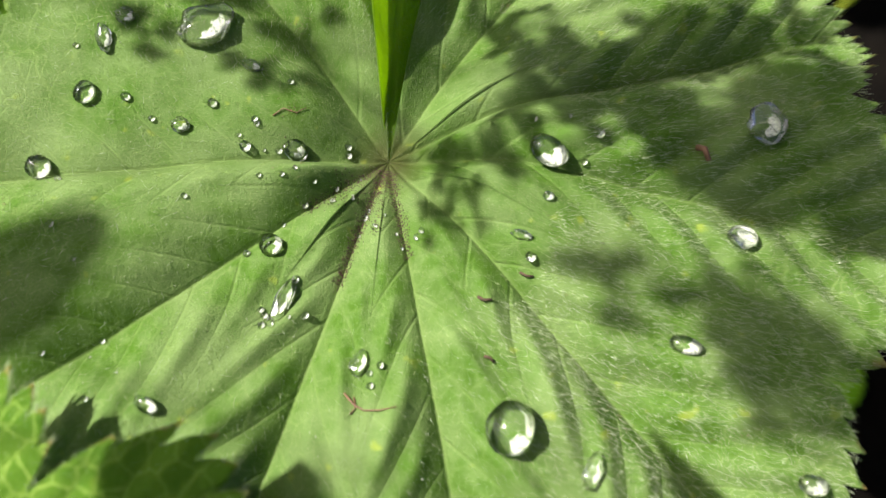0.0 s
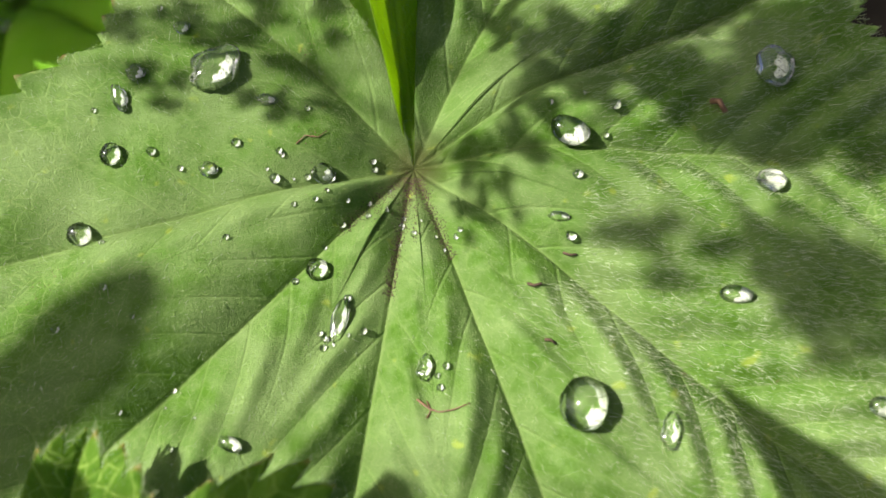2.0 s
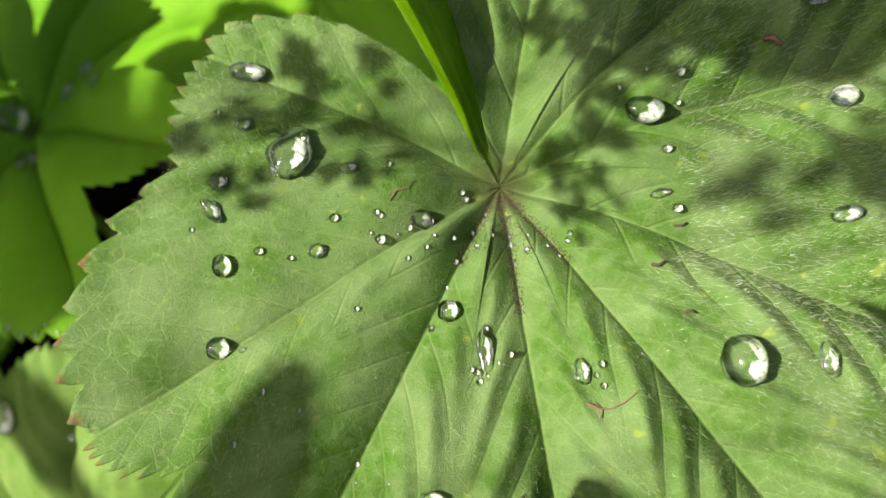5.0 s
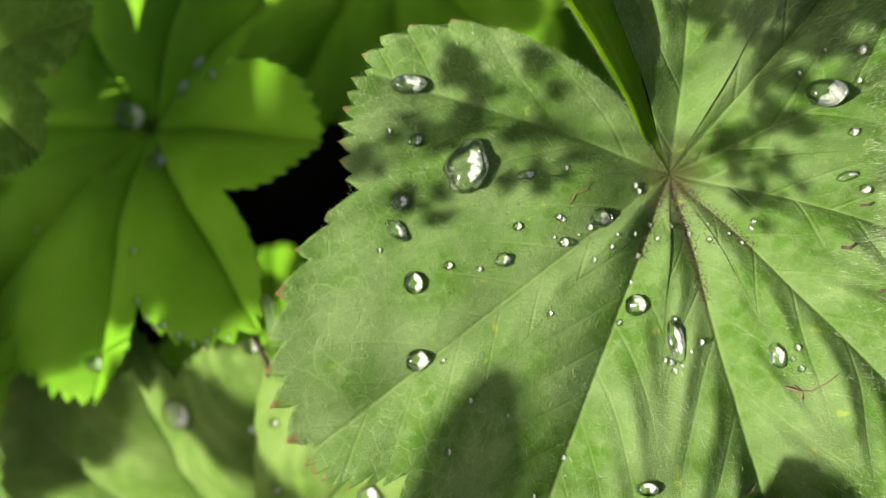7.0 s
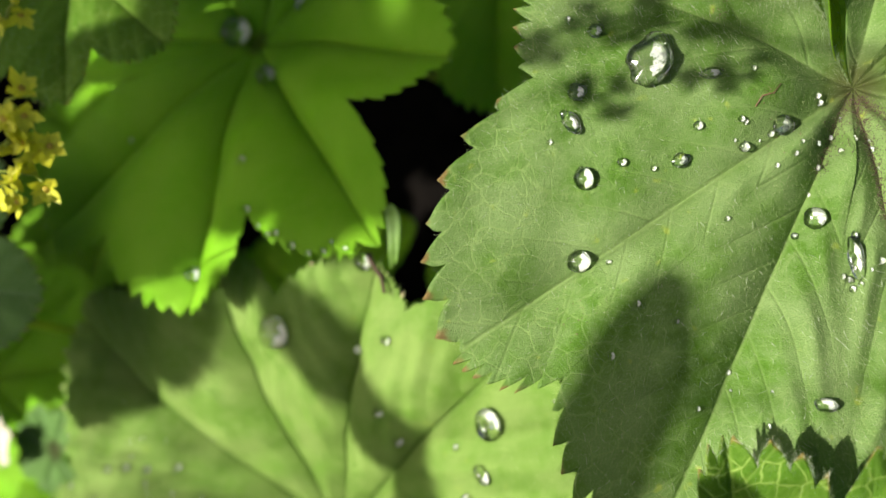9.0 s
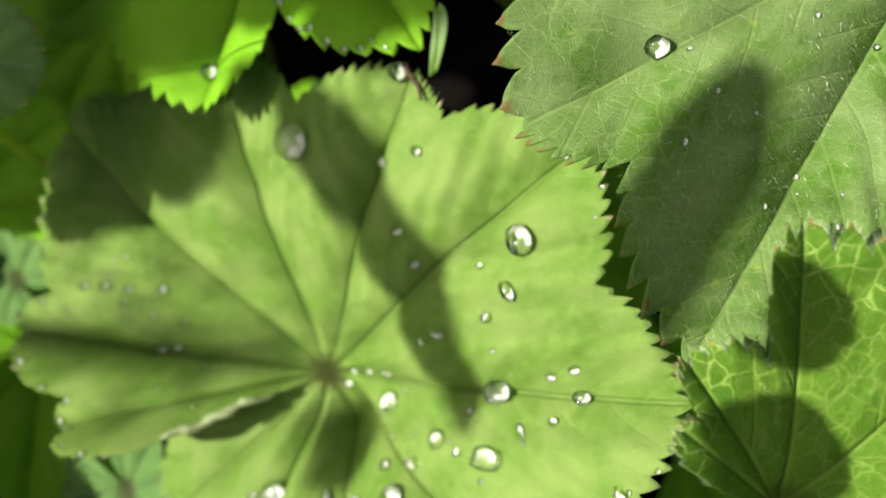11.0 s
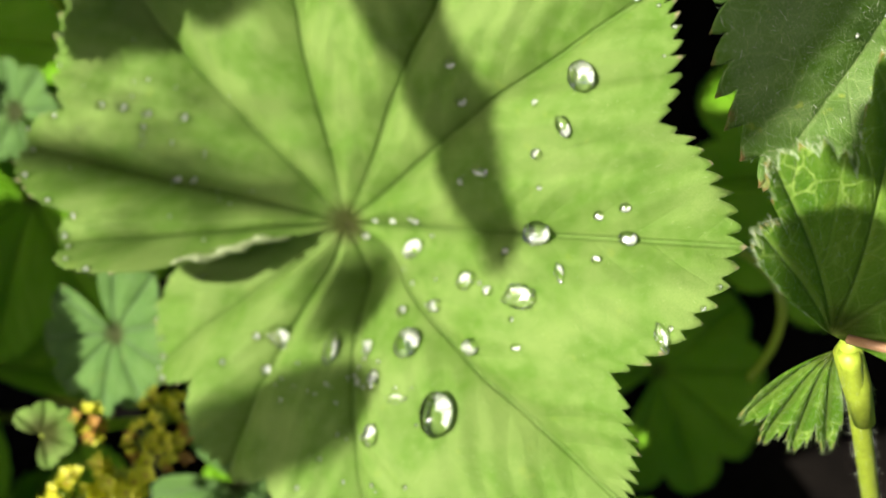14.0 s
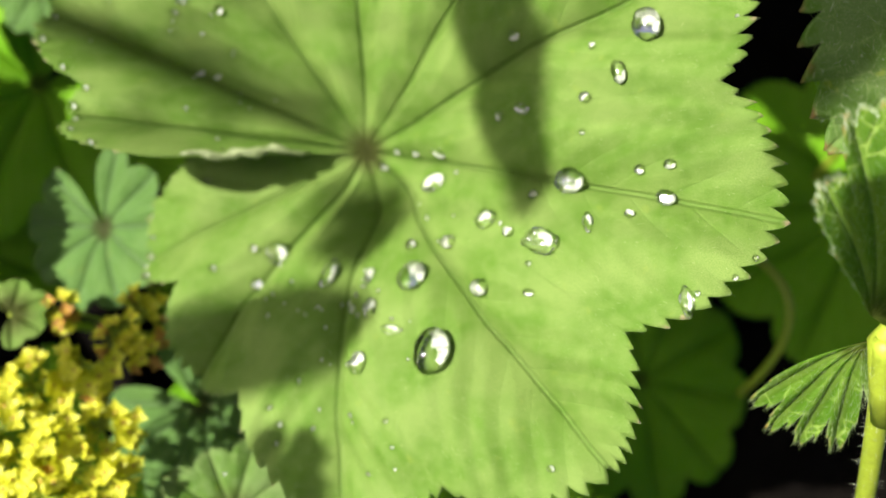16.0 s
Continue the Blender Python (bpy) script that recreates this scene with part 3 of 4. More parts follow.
# ---- further leaves ----
L5 = Blade((-0.101, 0.152, 0.200), (-0.15, 0.05, 1),
           tips=[(-160, 0.0300), (-110, 0.0300), (-70, 0.0330), (-25, 0.0360), (20, 0.0380), (65, 0.0380), (110, 0.0360)],
           notches=[(-185, 0.0150), (-135, 0.0240), (-92, 0.0240), (-48, 0.0270), (-4, 0.0300), (42, 0.0320), (88, 0.0310), (135, 0.0150)],
           teeth=8, tooth=0.036, pleat=0.12, seed=5)
leaf(L5, LEAF_YOUNG, "mid-green leaf with pale splashes and toothed edge", stalk=((-0.101, 0.152, 0.196), (-0.10, 0.16, 0.15), (-0.11, 0.17, 0.07), (-0.12, 0.18, 0.0)), hairs=3000, cilia=1200)
L6 = Blade((-0.165, 0.120, 0.184), (-0.15, -0.1, 1),
           tips=[(-120, 0.0330), (-78, 0.0340), (-32, 0.0360), (12, 0.0350), (58, 0.0340), (110, 0.0330)],
           notches=[(-150, 0.0150), (-98, 0.0280), (-55, 0.0285), (-10, 0.0290), (34, 0.0280), (82, 0.0270), (140, 0.0150)],
           teeth=7, tooth=0.04, pleat=0.10, seed=6)
leaf(L6, LEAF_BLUE, "small blue-green leaf with rust-flecked teeth", stalk=((-0.165, 0.12, 0.18), (-0.17, 0.12, 0.13), (-0.18, 0.13, 0.07), (-0.18, 0.13, 0.0)), hairs=2500, cilia=1200)


def round_leaf(centre, normal, size, mat, label, turn=0, seed=10, lobes=9, cleft=24, sunward=False, depth=0.84, base=0.45, **more):
    """A whole leaf with even lobes."""
    step = (360 - cleft) / lobes
    rng = random.Random(seed)
    a = turn + cleft / 2
    tips = [(a + step * (i + 0.5), size * rng.uniform(0.93, 1.05)) for i in range(lobes)]
    notches = [(a + step * i, size * (rng.uniform(depth - 0.04, depth + 0.03) if 0 < i < lobes else base)) for i in range(lobes + 1)]
    b = Blade(centre, normal, tips, notches, teeth=7, tooth=0.035, funnel=(0.1 * size, 0.3 * size), pleat=0.12, seed=seed)
    c = Vector(centre)
    foot = Vector((c.x + rng.uniform(-0.02, 0.02), c.y + rng.uniform(-0.02, 0.02), 0))
    if sunward:
        return leaf(b, mat, label, stalk=(c, c + SUN * 0.25, c + SUN * 0.6, Vector((c.x - 1.0, c.y + 0.4, 0))), per_degree=1.9, rings=22, stalk_radius=0.0003, **more)
    return leaf(b, mat, label, stalk=(c - b.m.to_3x3().col[2] * (0.1 * size + 0.0005), c.lerp(foot, 0.3), c.lerp(foot, 0.7), foot), per_degree=1.9, rings=22, **more)


round_leaf((-0.012, 0.165, 0.135), (-0.2, -0.1, 1), 0.062, LEAF_DEEP, "wide shaded leaf lying deep below the others", 60, 11)
round_leaf((-0.036, -0.012, 0.032), (0.25, -0.1, 1), 0.040, LEAF_DEEP, "dark shaded leaf under the lime leaf", 200, 12)
round_leaf((-0.1735, 0.0350, 0.122), (-0.4, -0.1, 1), 0.0185, LEAF_BLUE, "pale sunlit leaf low beside the lime leaf", 100, 13)
round_leaf((-0.186, 0.094, 0.116), (-0.3, -0.2, 1), 0.0125, LEAF_BLUE, "small pale leaf low beside the lime leaf", 310, 34, 7)
round_leaf((-0.196, 0.104, 0.118), (-0.9, 0.3, 1), 0.0085, DRY, "bleached dead leaf curled between the stalks", 40, 35, 5, 90)
round_leaf((-0.158, -0.004, 0.112), (-0.2, 0.1, 1), 0.022, LEAF_BLUE, "small pale leaf low behind the flowers", 140, 14)
round_leaf((-0.147, -0.025, 0.138), (0.1, 0.2, 1), 0.014, LEAF_GREY, "small folded leaf below the lime leaf", 250, 15)
round_leaf((-0.20, 0.085, 0.085), (0.1, 0, 1), 0.045, LEAF_DEEP, "shaded leaf low in the clump", 30, 16)
round_leaf((-0.19, -0.03, 0.075), (0.1, 0.1, 1), 0.05, LEAF_DEEP, "shaded leaf low in the clump", 80, 17)
round_leaf((-0.10, -0.06, 0.085), (0.0, 0.1, 1), 0.045, LEAF_DEEP, "shaded leaf low in the clump", 160, 18)
round_leaf((0.075, -0.02, 0.12), (0.1, 0.0, 1), 0.05, LEAF_DEEP, "shaded leaf low in the clump", 300, 19)
round_leaf((0.09, 0.10, 0.07), (-0.1, 0.1, 1), 0.055, LEAF_DEEP, "shaded leaf low in the clump", 10, 20)
round_leaf((-0.045, 0.235, 0.11), (-0.1, 0.1, 1), 0.06, LEAF_DEEP, "shaded leaf low in the clump", 10, 21)
round_leaf((-0.16, 0.19, 0.06), (-0.1, 0.1, 1), 0.05, LEAF_DEEP, "shaded leaf low in the clump", 50, 22)

v, f = tube(bezier((-0.040, 0.018, 0.118), (-0.030, 0.010, 0.132), (-0.026, -0.003, 0.130), (-0.034, -0.016, 0.1), 16), 0.0010, 10)
tagged(part("curled_stalk", mesh_from("curled_stalk", v, f), STEM), "thin curled leaf stalk in deep shade", "stalk")

# ---- the flowering stalk with its leafy collar ----
def collar_stalk():
    e = empty("flower_stalk", pose(-0.057, -0.007, 0.204), "yellow-green flowering stalk with a toothed leafy collar", "stalk")
    v, f = tube(bezier((0.0, 0.0, 0.0), (0.004, -0.012, -0.012), (0.012, -0.032, -0.040), (0.07, -0.13, -0.204), 24), 0.0013, 12)
    stem = part("stem", mesh_from("stem", v, f), STEM, e)
    rng = np.random.default_rng(61)
    line = np.array([tuple(p) for p in bezier((0.0, 0.0, 0.0), (0.004, -0.012, -0.012), (0.012, -0.032, -0.040), (0.07, -0.13, -0.204), 24)])
    k = rng.uniform(1, 14, 900)
    root = line[k.astype(int)] + (line[k.astype(int) + 1] - line[k.astype(int)]) * (k % 1)[:, None]
    way = rng.normal(0, 1, (900, 3))
    way /= np.linalg.norm(way, axis=1)[:, None]
    side = np.cross(way, rng.normal(0, 1, (900, 3)))
    side /= np.linalg.norm(side, axis=1)[:, None]
    tip = root + way * rng.uniform(0.0019, 0.0026, 900)[:, None]
    root = root + way * 0.0011
    a = np.arange(900) * 3
    fuzz = part("down", mesh_from("down", np.stack([root - side * 1.2e-5, root + side * 1.2e-5, tip], 1).reshape(-1, 3).tolist(), np.stack([a, a + 1, a + 2], -1).tolist(), False), HAIR_LONG, stem, "short pale bristles")
    fuzz["kind"] = "stuff"
    v, f = tube(bezier((-0.001, 0.002, 0.0035), (0.006, -0.004, 0.013), (0.015, -0.010, 0.026), (0.05, -0.03, 0.055)), 0.0006, 10)
    part("side_stalk", mesh_from("side_stalk", v, f), STEM_PINK, e, "pink side stalk")
    v, f = tube([(0.001, 0.002, 0.001), (0.001, 0, -0.002), (0.002, -0.004, -0.005), (0.0035, -0.010, -0.010)], [0.0010, 0.0018, 0.0018, 0.0014], 14)
    part("sheath", mesh_from("sheath", v, f), STEM, e, "swollen yellow-green sheath")
    # collar: a short fan of pointed teeth that clasps the stem
    b = Blade((-0.056, -0.008, 0.2), (-0.3, -0.25, 0.9), tips=[(213, 0.0165), (227, 0.0172), (241, 0.0168), (257, 0.0160), (285, 0.0110)],
              notches=[(203, 0.0090), (220, 0.0138), (234, 0.0136), (249, 0.0128), (270, 0.0070), (305, 0.0050)], teeth=2, tooth=0.09, cone=-0.5, pleat=0.22, seed=7, power=1.5)
    ob = part("collar", b.mesh("collar", 3.0, 24), LEAF_YOUNG, e, "folded toothed stipule")
    ob.matrix_basis = e.matrix_basis.inverted() @ b.m
    ob.modifiers.new("thickness", "SOLIDIFY").thickness = 0.0003
    d = down(b, "down", ob, 2600, 0.0009, 0.000014, np.random.default_rng(8), (0, 0), cilia=900)
    return e


collar_stalk()


# ---- water ----
def ball(lumps, seed, rows=16, cols=26):
    """A bead of water: a flattened ball on a flat foot, made uneven by lumps."""
    verts, faces = [], []
    for i in range(rows + 1):
        a = math.pi * i / rows
        for j in range(cols):
            w = 2 * math.pi * j / cols
            p = Vector((math.sin(a) * math.cos(w), math.sin(a) * math.sin(w), math.cos(a)))
            k = 1 + lumps * noise.noise(p * 1.6 + Vector((seed * 7.1, seed * 3.3, 0))) + 0.04 * noise.noise(p * 1.1 + Vector((0, seed * 5.0, 1)))
            q = p * k
            q.z = max(q.z, -0.62)
            verts.append(tuple(q))
    for i in range(rows):
        for j in range(cols):
            b = (j + 1) % cols
            faces.append((i * cols + j, (i + 1) * cols + j, (i + 1) * cols + b, i * cols + b))
    bm = bmesh.new()
    vs = [bm.verts.new(v) for v in verts]
    for f in faces:
        bm.faces.new([vs[i] for i in f])
    bmesh.ops.remove_doubles(bm, verts=bm.verts, dist=1e-4)
    for f in bm.faces:
        f.smooth = True
    me = bpy.data.meshes.new("water_drop")
    bm.to_mesh(me)
    bm.free()
    me.materials.append(WATER)
    return me


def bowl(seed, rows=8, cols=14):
    """The film on a bead's flank: a ragged patch a little inside it, round its x axis, serving as the bead's painted
    bright spot.
    """
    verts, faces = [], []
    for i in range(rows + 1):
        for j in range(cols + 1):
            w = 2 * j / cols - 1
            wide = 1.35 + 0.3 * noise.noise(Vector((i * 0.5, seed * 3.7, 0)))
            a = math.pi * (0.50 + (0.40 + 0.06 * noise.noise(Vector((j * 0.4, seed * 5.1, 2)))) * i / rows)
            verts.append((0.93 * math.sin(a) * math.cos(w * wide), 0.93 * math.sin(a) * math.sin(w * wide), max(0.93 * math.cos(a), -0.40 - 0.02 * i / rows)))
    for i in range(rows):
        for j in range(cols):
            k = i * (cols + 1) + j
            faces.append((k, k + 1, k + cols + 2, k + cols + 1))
    me = mesh_from("air_film_glint", verts, faces)
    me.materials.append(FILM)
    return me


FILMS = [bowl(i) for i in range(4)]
BEADS = [ball(0.10 if i < 4 else 0.26, i) for i in range(8)]


def drop(blade, x, y, rx, ry, turn=0.0, lumpy=False, tall=0.95, label=""):
    """A bead of water on a blade; x, y, rx, ry in millimetres of the blade's plan."""
    p, n = blade.local(x / 1000, y / 1000)
    near = [blade.local((x + a * rx * 0.7) / 1000, (y + b * ry * 0.7) / 1000) for a, b in ((1, 0), (-1, 0), (0, 1), (0, -1))]
    p.z = max(p.z, sum(q.z for q, _ in near) / 4 + 0.1 * (max(q.z for q, _ in near) - p.z))
    n = (n + sum((w for _, w in near), Vector())).normalized()
    rng = random.Random(int(x * 31 + y * 17))
    me = BEADS[rng.randrange(4, 8) if lumpy else rng.randrange(4)]
    h = tall * min(rx, ry) * (0.6 if lumpy else 1.0)
    ax = (Vector((1, 0, 0)) - n * n.x).normalized()
    q = Matrix((ax, n.cross(ax), n)).transposed().to_4x4()
    m = blade.m @ Matrix.Translation(p + n * h * 0.00050) @ q @ pose(0, 0, 0, 0, 0, turn) @ Matrix.Diagonal((rx / 1000, ry / 1000, h / 1000, 1))
    ob = new("water_drop", me)
    ob.matrix_basis = m
    ob.cycles.is_caustics_caster = True
    film = new("air_film_glint", FILMS[rng.randrange(4)])
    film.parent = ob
    # turned away from the sun, where focused light would brighten the drop
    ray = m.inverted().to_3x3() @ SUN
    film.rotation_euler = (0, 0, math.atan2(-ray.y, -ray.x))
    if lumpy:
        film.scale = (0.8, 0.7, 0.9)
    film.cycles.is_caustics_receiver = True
    film["label"] = "silvery film of air, whitened as the drop's sun spot"
    big = max(rx, ry) > 1.6
    if not label:
        label = ("uneven clear puddle of water lying on the leaf" if lumpy else
                 "large clear bead of water on the leaf" if big else "tiny clear bead of water on the leaf")
    return tagged(ob, label, "water drop", "drops on the leaves")


for x, y, rx, ry, w in [(-37.9, 6.3, 1.3, 1.5, -15), (-43.5, -2.6, 1.59, 1.52, -15), (-32.7, 5.7, 0.65, 0.57, -16), (-22, 5, 0.65, 0.58, -15), (-18, 0, 0.72, 0.72, -10),
                        (-14.3, -12.7, 1.44, 1.44, -16), (13.9, -35.7, 2.78, 3.11, -17), (19.5, -2.2, 2.57, 1.74, -28), (43.1, -12.9, 1.9, 1.48, -12), (35, -25.9, 2.03, 1.08, -16),
                        (16, -12.8, 1.37, 0.62, -19), (17.1, -15.2, 0.68, 0.62, -17), (19, -8.5, 0.68, 0.54, -13), (-17.6, -13.4, 0.36, 0.36, -20), (-13.2, -9.5, 0.29, 0.29, -18),
                        (-16.8, 3.1, 0.43, 0.43, -9), (25.5, -0.4, 0.69, 0.62, -4), (48.5, -41.6, 1.74, 1.22, -15), (-23.8, 30, 2.57, 1.37, -28), (-26.8, -32.6, 1.46, 0.88, -34),
                        (-17.5, -13.4, 0.47, 0.47, -33), (-40.4, -4.9, 0.39, 0.39, -31), (-46.2, -15.2, 0.53, 0.53, -32), (-40.1, -11, 0.46, 0.46, -33)]:
    drop(L1, x, y, rx, ry, w)
for x, y, rx, ry, w in [(-26, 2.3, 1.22, 0.93, -13), (-11.9, 0, 1.61, 1.32, -36), (-17.3, 10, 1.45, 0.73, -23), (-23.4, 15.2, 3.7, 2.7, 38),
                        (-35.9, 13.4, 1.01, 1.74, 12), (-33.4, 16.3, 1.23, 1.09, -12), (-12.6, -19.4, 1.0, 3.0, -22), (-11.2, -16.9, 0.5, 0.6, 0), (-14.6, -21.6, 0.45, 0.45, 0), (-13.9, -22.6, 0.4, 0.4, 0), (-3.1, -27.6, 1.02, 1.7, -21),
                        (23.3, -40.1, 1.1, 2.2, -21), (47.4, 2, 2.44, 2.66, -12), (-27.1, 22.4, 1.04, 0.89, -10)]:
    drop(L1, x, y, rx, ry, w, True)
for x, y, rx, ry, w in [(56.8, 2.8, 2.11, 2.79, 6), (52.1, -3.2, 1.09, 1.85, 3), (46.5, -5.5, 0.95, 0.86, -22), (41.8, -16.7, 2.32, 2.05, -18), (55.7, -22.3, 1.49, 1.16, -18),
                        (52.9, -17.6, 0.75, 0.75, -20), (57.2, -18, 0.89, 0.73, -19), (50.6, -24.1, 0.74, 0.66, -17), (31.8, -23.1, 0.98, 0.8, -16), (20.3, -22.3, 1.61, 1.04, 10),
                        (26.1, -30.6, 1.81, 1.36, 18), (34.2, -32.8, 0.86, 0.61, -14), (11.5, -21.2, 0.8, 1.09, -16), (3.1, -3.4, 0.77, 0.77, -18), (17.6, -40.1, 2.8, 3.8, -15),
                        (5.1, -40.2, 1.3, 1.86, -11), (5.7, -31.5, 1.06, 1.93, -11), (-19.7, -23.6, 1.07, 1.07, -12), (4.6, -25.5, 0.9, 1.29, -13), (7.3, -1.9, 0.65, 0.54, -20),
                        (11.9, -3.6, 0.73, 0.52, -20), (35.6, 8.9, 0.93, 0.93, -18), (36.6, 14.6, 1.01, 0.82, -25), (-34.1, 35.2, 0.87, 0.87, -19), (-30.1, 33.6, 1.09, 0.87, -17),
                        (-26.1, 30.8, 0.87, 0.87, -18), (-19.9, 28.2, 0.87, 0.87, -16), (-27.2, 28.3, 0.65, 0.65, -18), (-24.7, 17.4, 0.98, 0.87, -17), (-22.1, 16.3, 0.87, 0.76, -17),
                        (-31.6, -0.8, 0.8, 0.8, 162), (-31.1, -0.7, 0.68, 0.68, -16), (-12.3, -48.4, 0.59, 0.59, -19), (33.6, -58.7, 0.6, 0.51, -13), (-26.2, -19.8, 0.64, 0.64, -16),
                        (35.8, -18.2, 0.53, 0.53, -17), (-19.3, -16.9, 0.75, 0.75, -17), (1.2, -30.9, 0.7, 0.7, -9), (3.1, -40.1, 0.56, 0.56, -7), (-13.7, -45.4, 0.49, 0.49, -13),
                        (46.8, 24, 0.84, 0.84, -27), (39.7, 25.6, 1.15, 0.87, -32), (47.6, 38.9, 1.45, 1.64, -24), (48.4, 2.5, 0.55, 0.55, -25), (36, -18, 0.65, 0.65, -19),
                        (67.6, 12.7, 0.71, 0.54, -22)]:
    drop(L2, x, y, rx, ry, w)
for x, y, rx, ry, w in [(13.1, -27.2, 2.4, 2.98, -14), (16.6, -11, 2.5, 1.7, -3), (24.9, 37.5, 3.32, 3.32, -27)]:
    drop(L2, x, y, rx, ry, w, tall=0.5)
for x, y, rx, ry, w in [(44.4, -24, 0.76, 1.78, 3), (37, -25.6, 2.78, 2, -21), (27.5, -20.1, 1.93, 1.56, -2), (10.3, -35.4, 1.96, 0.84, -13), (-4.9, -23.7, 1.35, 3, -17),
                        (-15.9, -18.1, 2.58, 1.94, -43), (56.9, -37.4, 0.93, 2.1, 0), (17.3, -5.5, 1.82, 0.81, -20), (35.9, -4.2, 1.71, 0.81, -31), (31.8, -4.1, 0.92, 0.74, -23)]:
    drop(L2, x, y, rx, ry, w, True)
for x, y, rx, ry, w in [(-2.5, 4.7, 3.24, 3.24, -36), (0.2, -13.4, 1.75, 2.34, -33), (-29.6, -42.4, 1.45, 1.57, -34), (14.2, -4.4, 1.05, 1.75, -54), (20, -3.1, 1.04, 1.51, -56),
                        (21.7, -10, 0.9, 1.35, -48), (-9.2, -31.2, 0.77, 0.77, -38), (-33.2, -3.8, 0.62, 0.62, -32)]:
    drop(L3, x, y, rx, ry, w)

# beads too small to run together, round the hearts and beside the puddles
beads = random.Random(21)
for blade, spots in ((L1, [(-2.5, -8, 2.2, 6), (-7, -5, 2.5, 7), (-12, -3, 2.5, 5), (-12.5, -21, 1.5, 6), (-2.5, -28, 1.2, 3), (-20, -1, 4, 5), (2, -12, 1.5, 4), (-33, -24, 3, 6), (22, 1, 3, 3), (-30, 12, 6, 4)]),
                     (L2, [(-14, -28, 3, 7), (-6, -30, 3, 6), (3, -27, 3, 7), (12, -32, 4, 6), (16, -18, 4, 5), (-4, -46, 6, 8), (8, -48, 5, 5), (-22, 25, 8, 12), (-30, 36, 5, 6), (-18, 8, 6, 8), (38, -20, 8, 4)])):
    for x, y, spread, count in spots:
        for _ in range(count):
            s = beads.uniform(0.22, 0.5)
            drop(blade, x + beads.gauss(0, spread), y + beads.gauss(0, spread), s, s * beads.uniform(0.8, 1.1), beads.uniform(0, 90))


# beads that the leaves press out along their teeth
for blade, first, last, step, size in ((L3, -106, -88, 2.1, 0.62), (L2, 140, 180, 4.3, 0.62), (L2, -172, -150, 4.1, 0.62), (L2, 127, 136, 4, 0.5), (L2, -32, -26, 3.1, 0.4), (L2, 1, 8, 3.7, 0.35)):
    a = first
    while a < last:
        r = float(blade.rim(np.array([a]), True)[0]) * 985
        s = size * beads.uniform(0.7, 1.2)
        drop(blade, r * math.cos(math.radians(a)), r * math.sin(math.radians(a)), s, s * beads.uniform(0.85, 1.1), beads.uniform(0, 90), label="small clear bead of water on a leaf tooth")
        a += step * beads.uniform(0.75, 1.25)


# ---- grit and dry bits ----
def pebble(seed, size=1.0):
    bm = bmesh.new()
    bmesh.ops.create_icosphere(bm, subdivisions=1, radius=size)
    for v in bm.verts:
        v.co *= 1 + 0.45 * noise.noise(v.co * 1.3 + Vector((seed * 4.1, 0, 0)))
        v.co.z *= 0.6
    me = bpy.data.meshes.new("grit")
    bm.to_mesh(me)
    bm.free()
    return me


def scatter_grit(blade, spots, mat, label, seed, coarse=1.0):
    """Fine grains lying in the folds of a leaf. spots: x, y, spread in millimetres, count."""
    rng = random.Random(seed)
    shapes = []
    for i in range(5):
        me = pebble(i)
        shapes.append(([v.co.copy() for v in me.vertices], [tuple(p.vertices) for p in me.polygons]))
    verts, faces = [], []
    for x, y, spread, count in spots:
        for _ in range(count):
            a, b = rng.gauss(x, spread), rng.gauss(y, spread)
            p, n = blade.local(a / 1000, b / 1000)
            s = rng.uniform(0.00003, 0.00011) * coarse
            vs, fs = shapes[rng.randrange(5)]
            turn = Euler((rng.uniform(0, 3), rng.uniform(0, 3), rng.uniform(0, 6))).to_matrix()
            k = len(verts)
            verts += [tuple(p + n * s * 0.4 + turn @ v * s) for v in vs]
            faces += [tuple(k + i for i in f) for f in fs]
    ob = part("grit", mesh_from("grit", verts, faces), mat)
    ob.matrix_basis = blade.m
    return tagged(ob, label, "grit", kind="stuff")


along = [(r * math.cos(math.radians(a)), r * math.sin(math.radians(a)), 0.42, n) for a, far, n in ((250.5, 19, 70), (280, 15, 55), (216, 14, 34), (263, 12, 20)) for r in range(2, far)]
scatter_grit(L1, along + [(-4, -4, 1.4, 120), (-7, -6, 1.6, 80), (0, -2, 1.0, 110)],
             GRIT, "dark brown grit caught in the folds of the large leaf", 3)
scatter_grit(L1, [(-12, -1, 2.0, 26), (-11.7, 16.8, 0.7, 16), (15.8, 20.1, 0.8, 14), (27.8, -33.7, 1.3, 24), (41.4, -35.7, 1.4, 18), (-12.3, 4.2, 0.8, 14), (21, -14.6, 3, 14), (-48, -9, 1.8, 26), (39.1, -2.1, 0.7, 20)],
             HUSK, "scattered rust-brown crumbs on the large leaf", 4)
scatter_grit(L2, [(0.5, -1.0, 1.0, 60), (0.5, -4, 1.2, 60), (-0.5, -8, 1.3, 60), (1.6, -8, 1.2, 60), (3, -13, 1.6, 30), (-2, -12, 1.6, 40), (51.0, 34.1, 0.6, 40), (51.8, 30.5, 0.5, 30)], GRIT, "dark grit in the heart of the lime leaf", 6, 1.1)


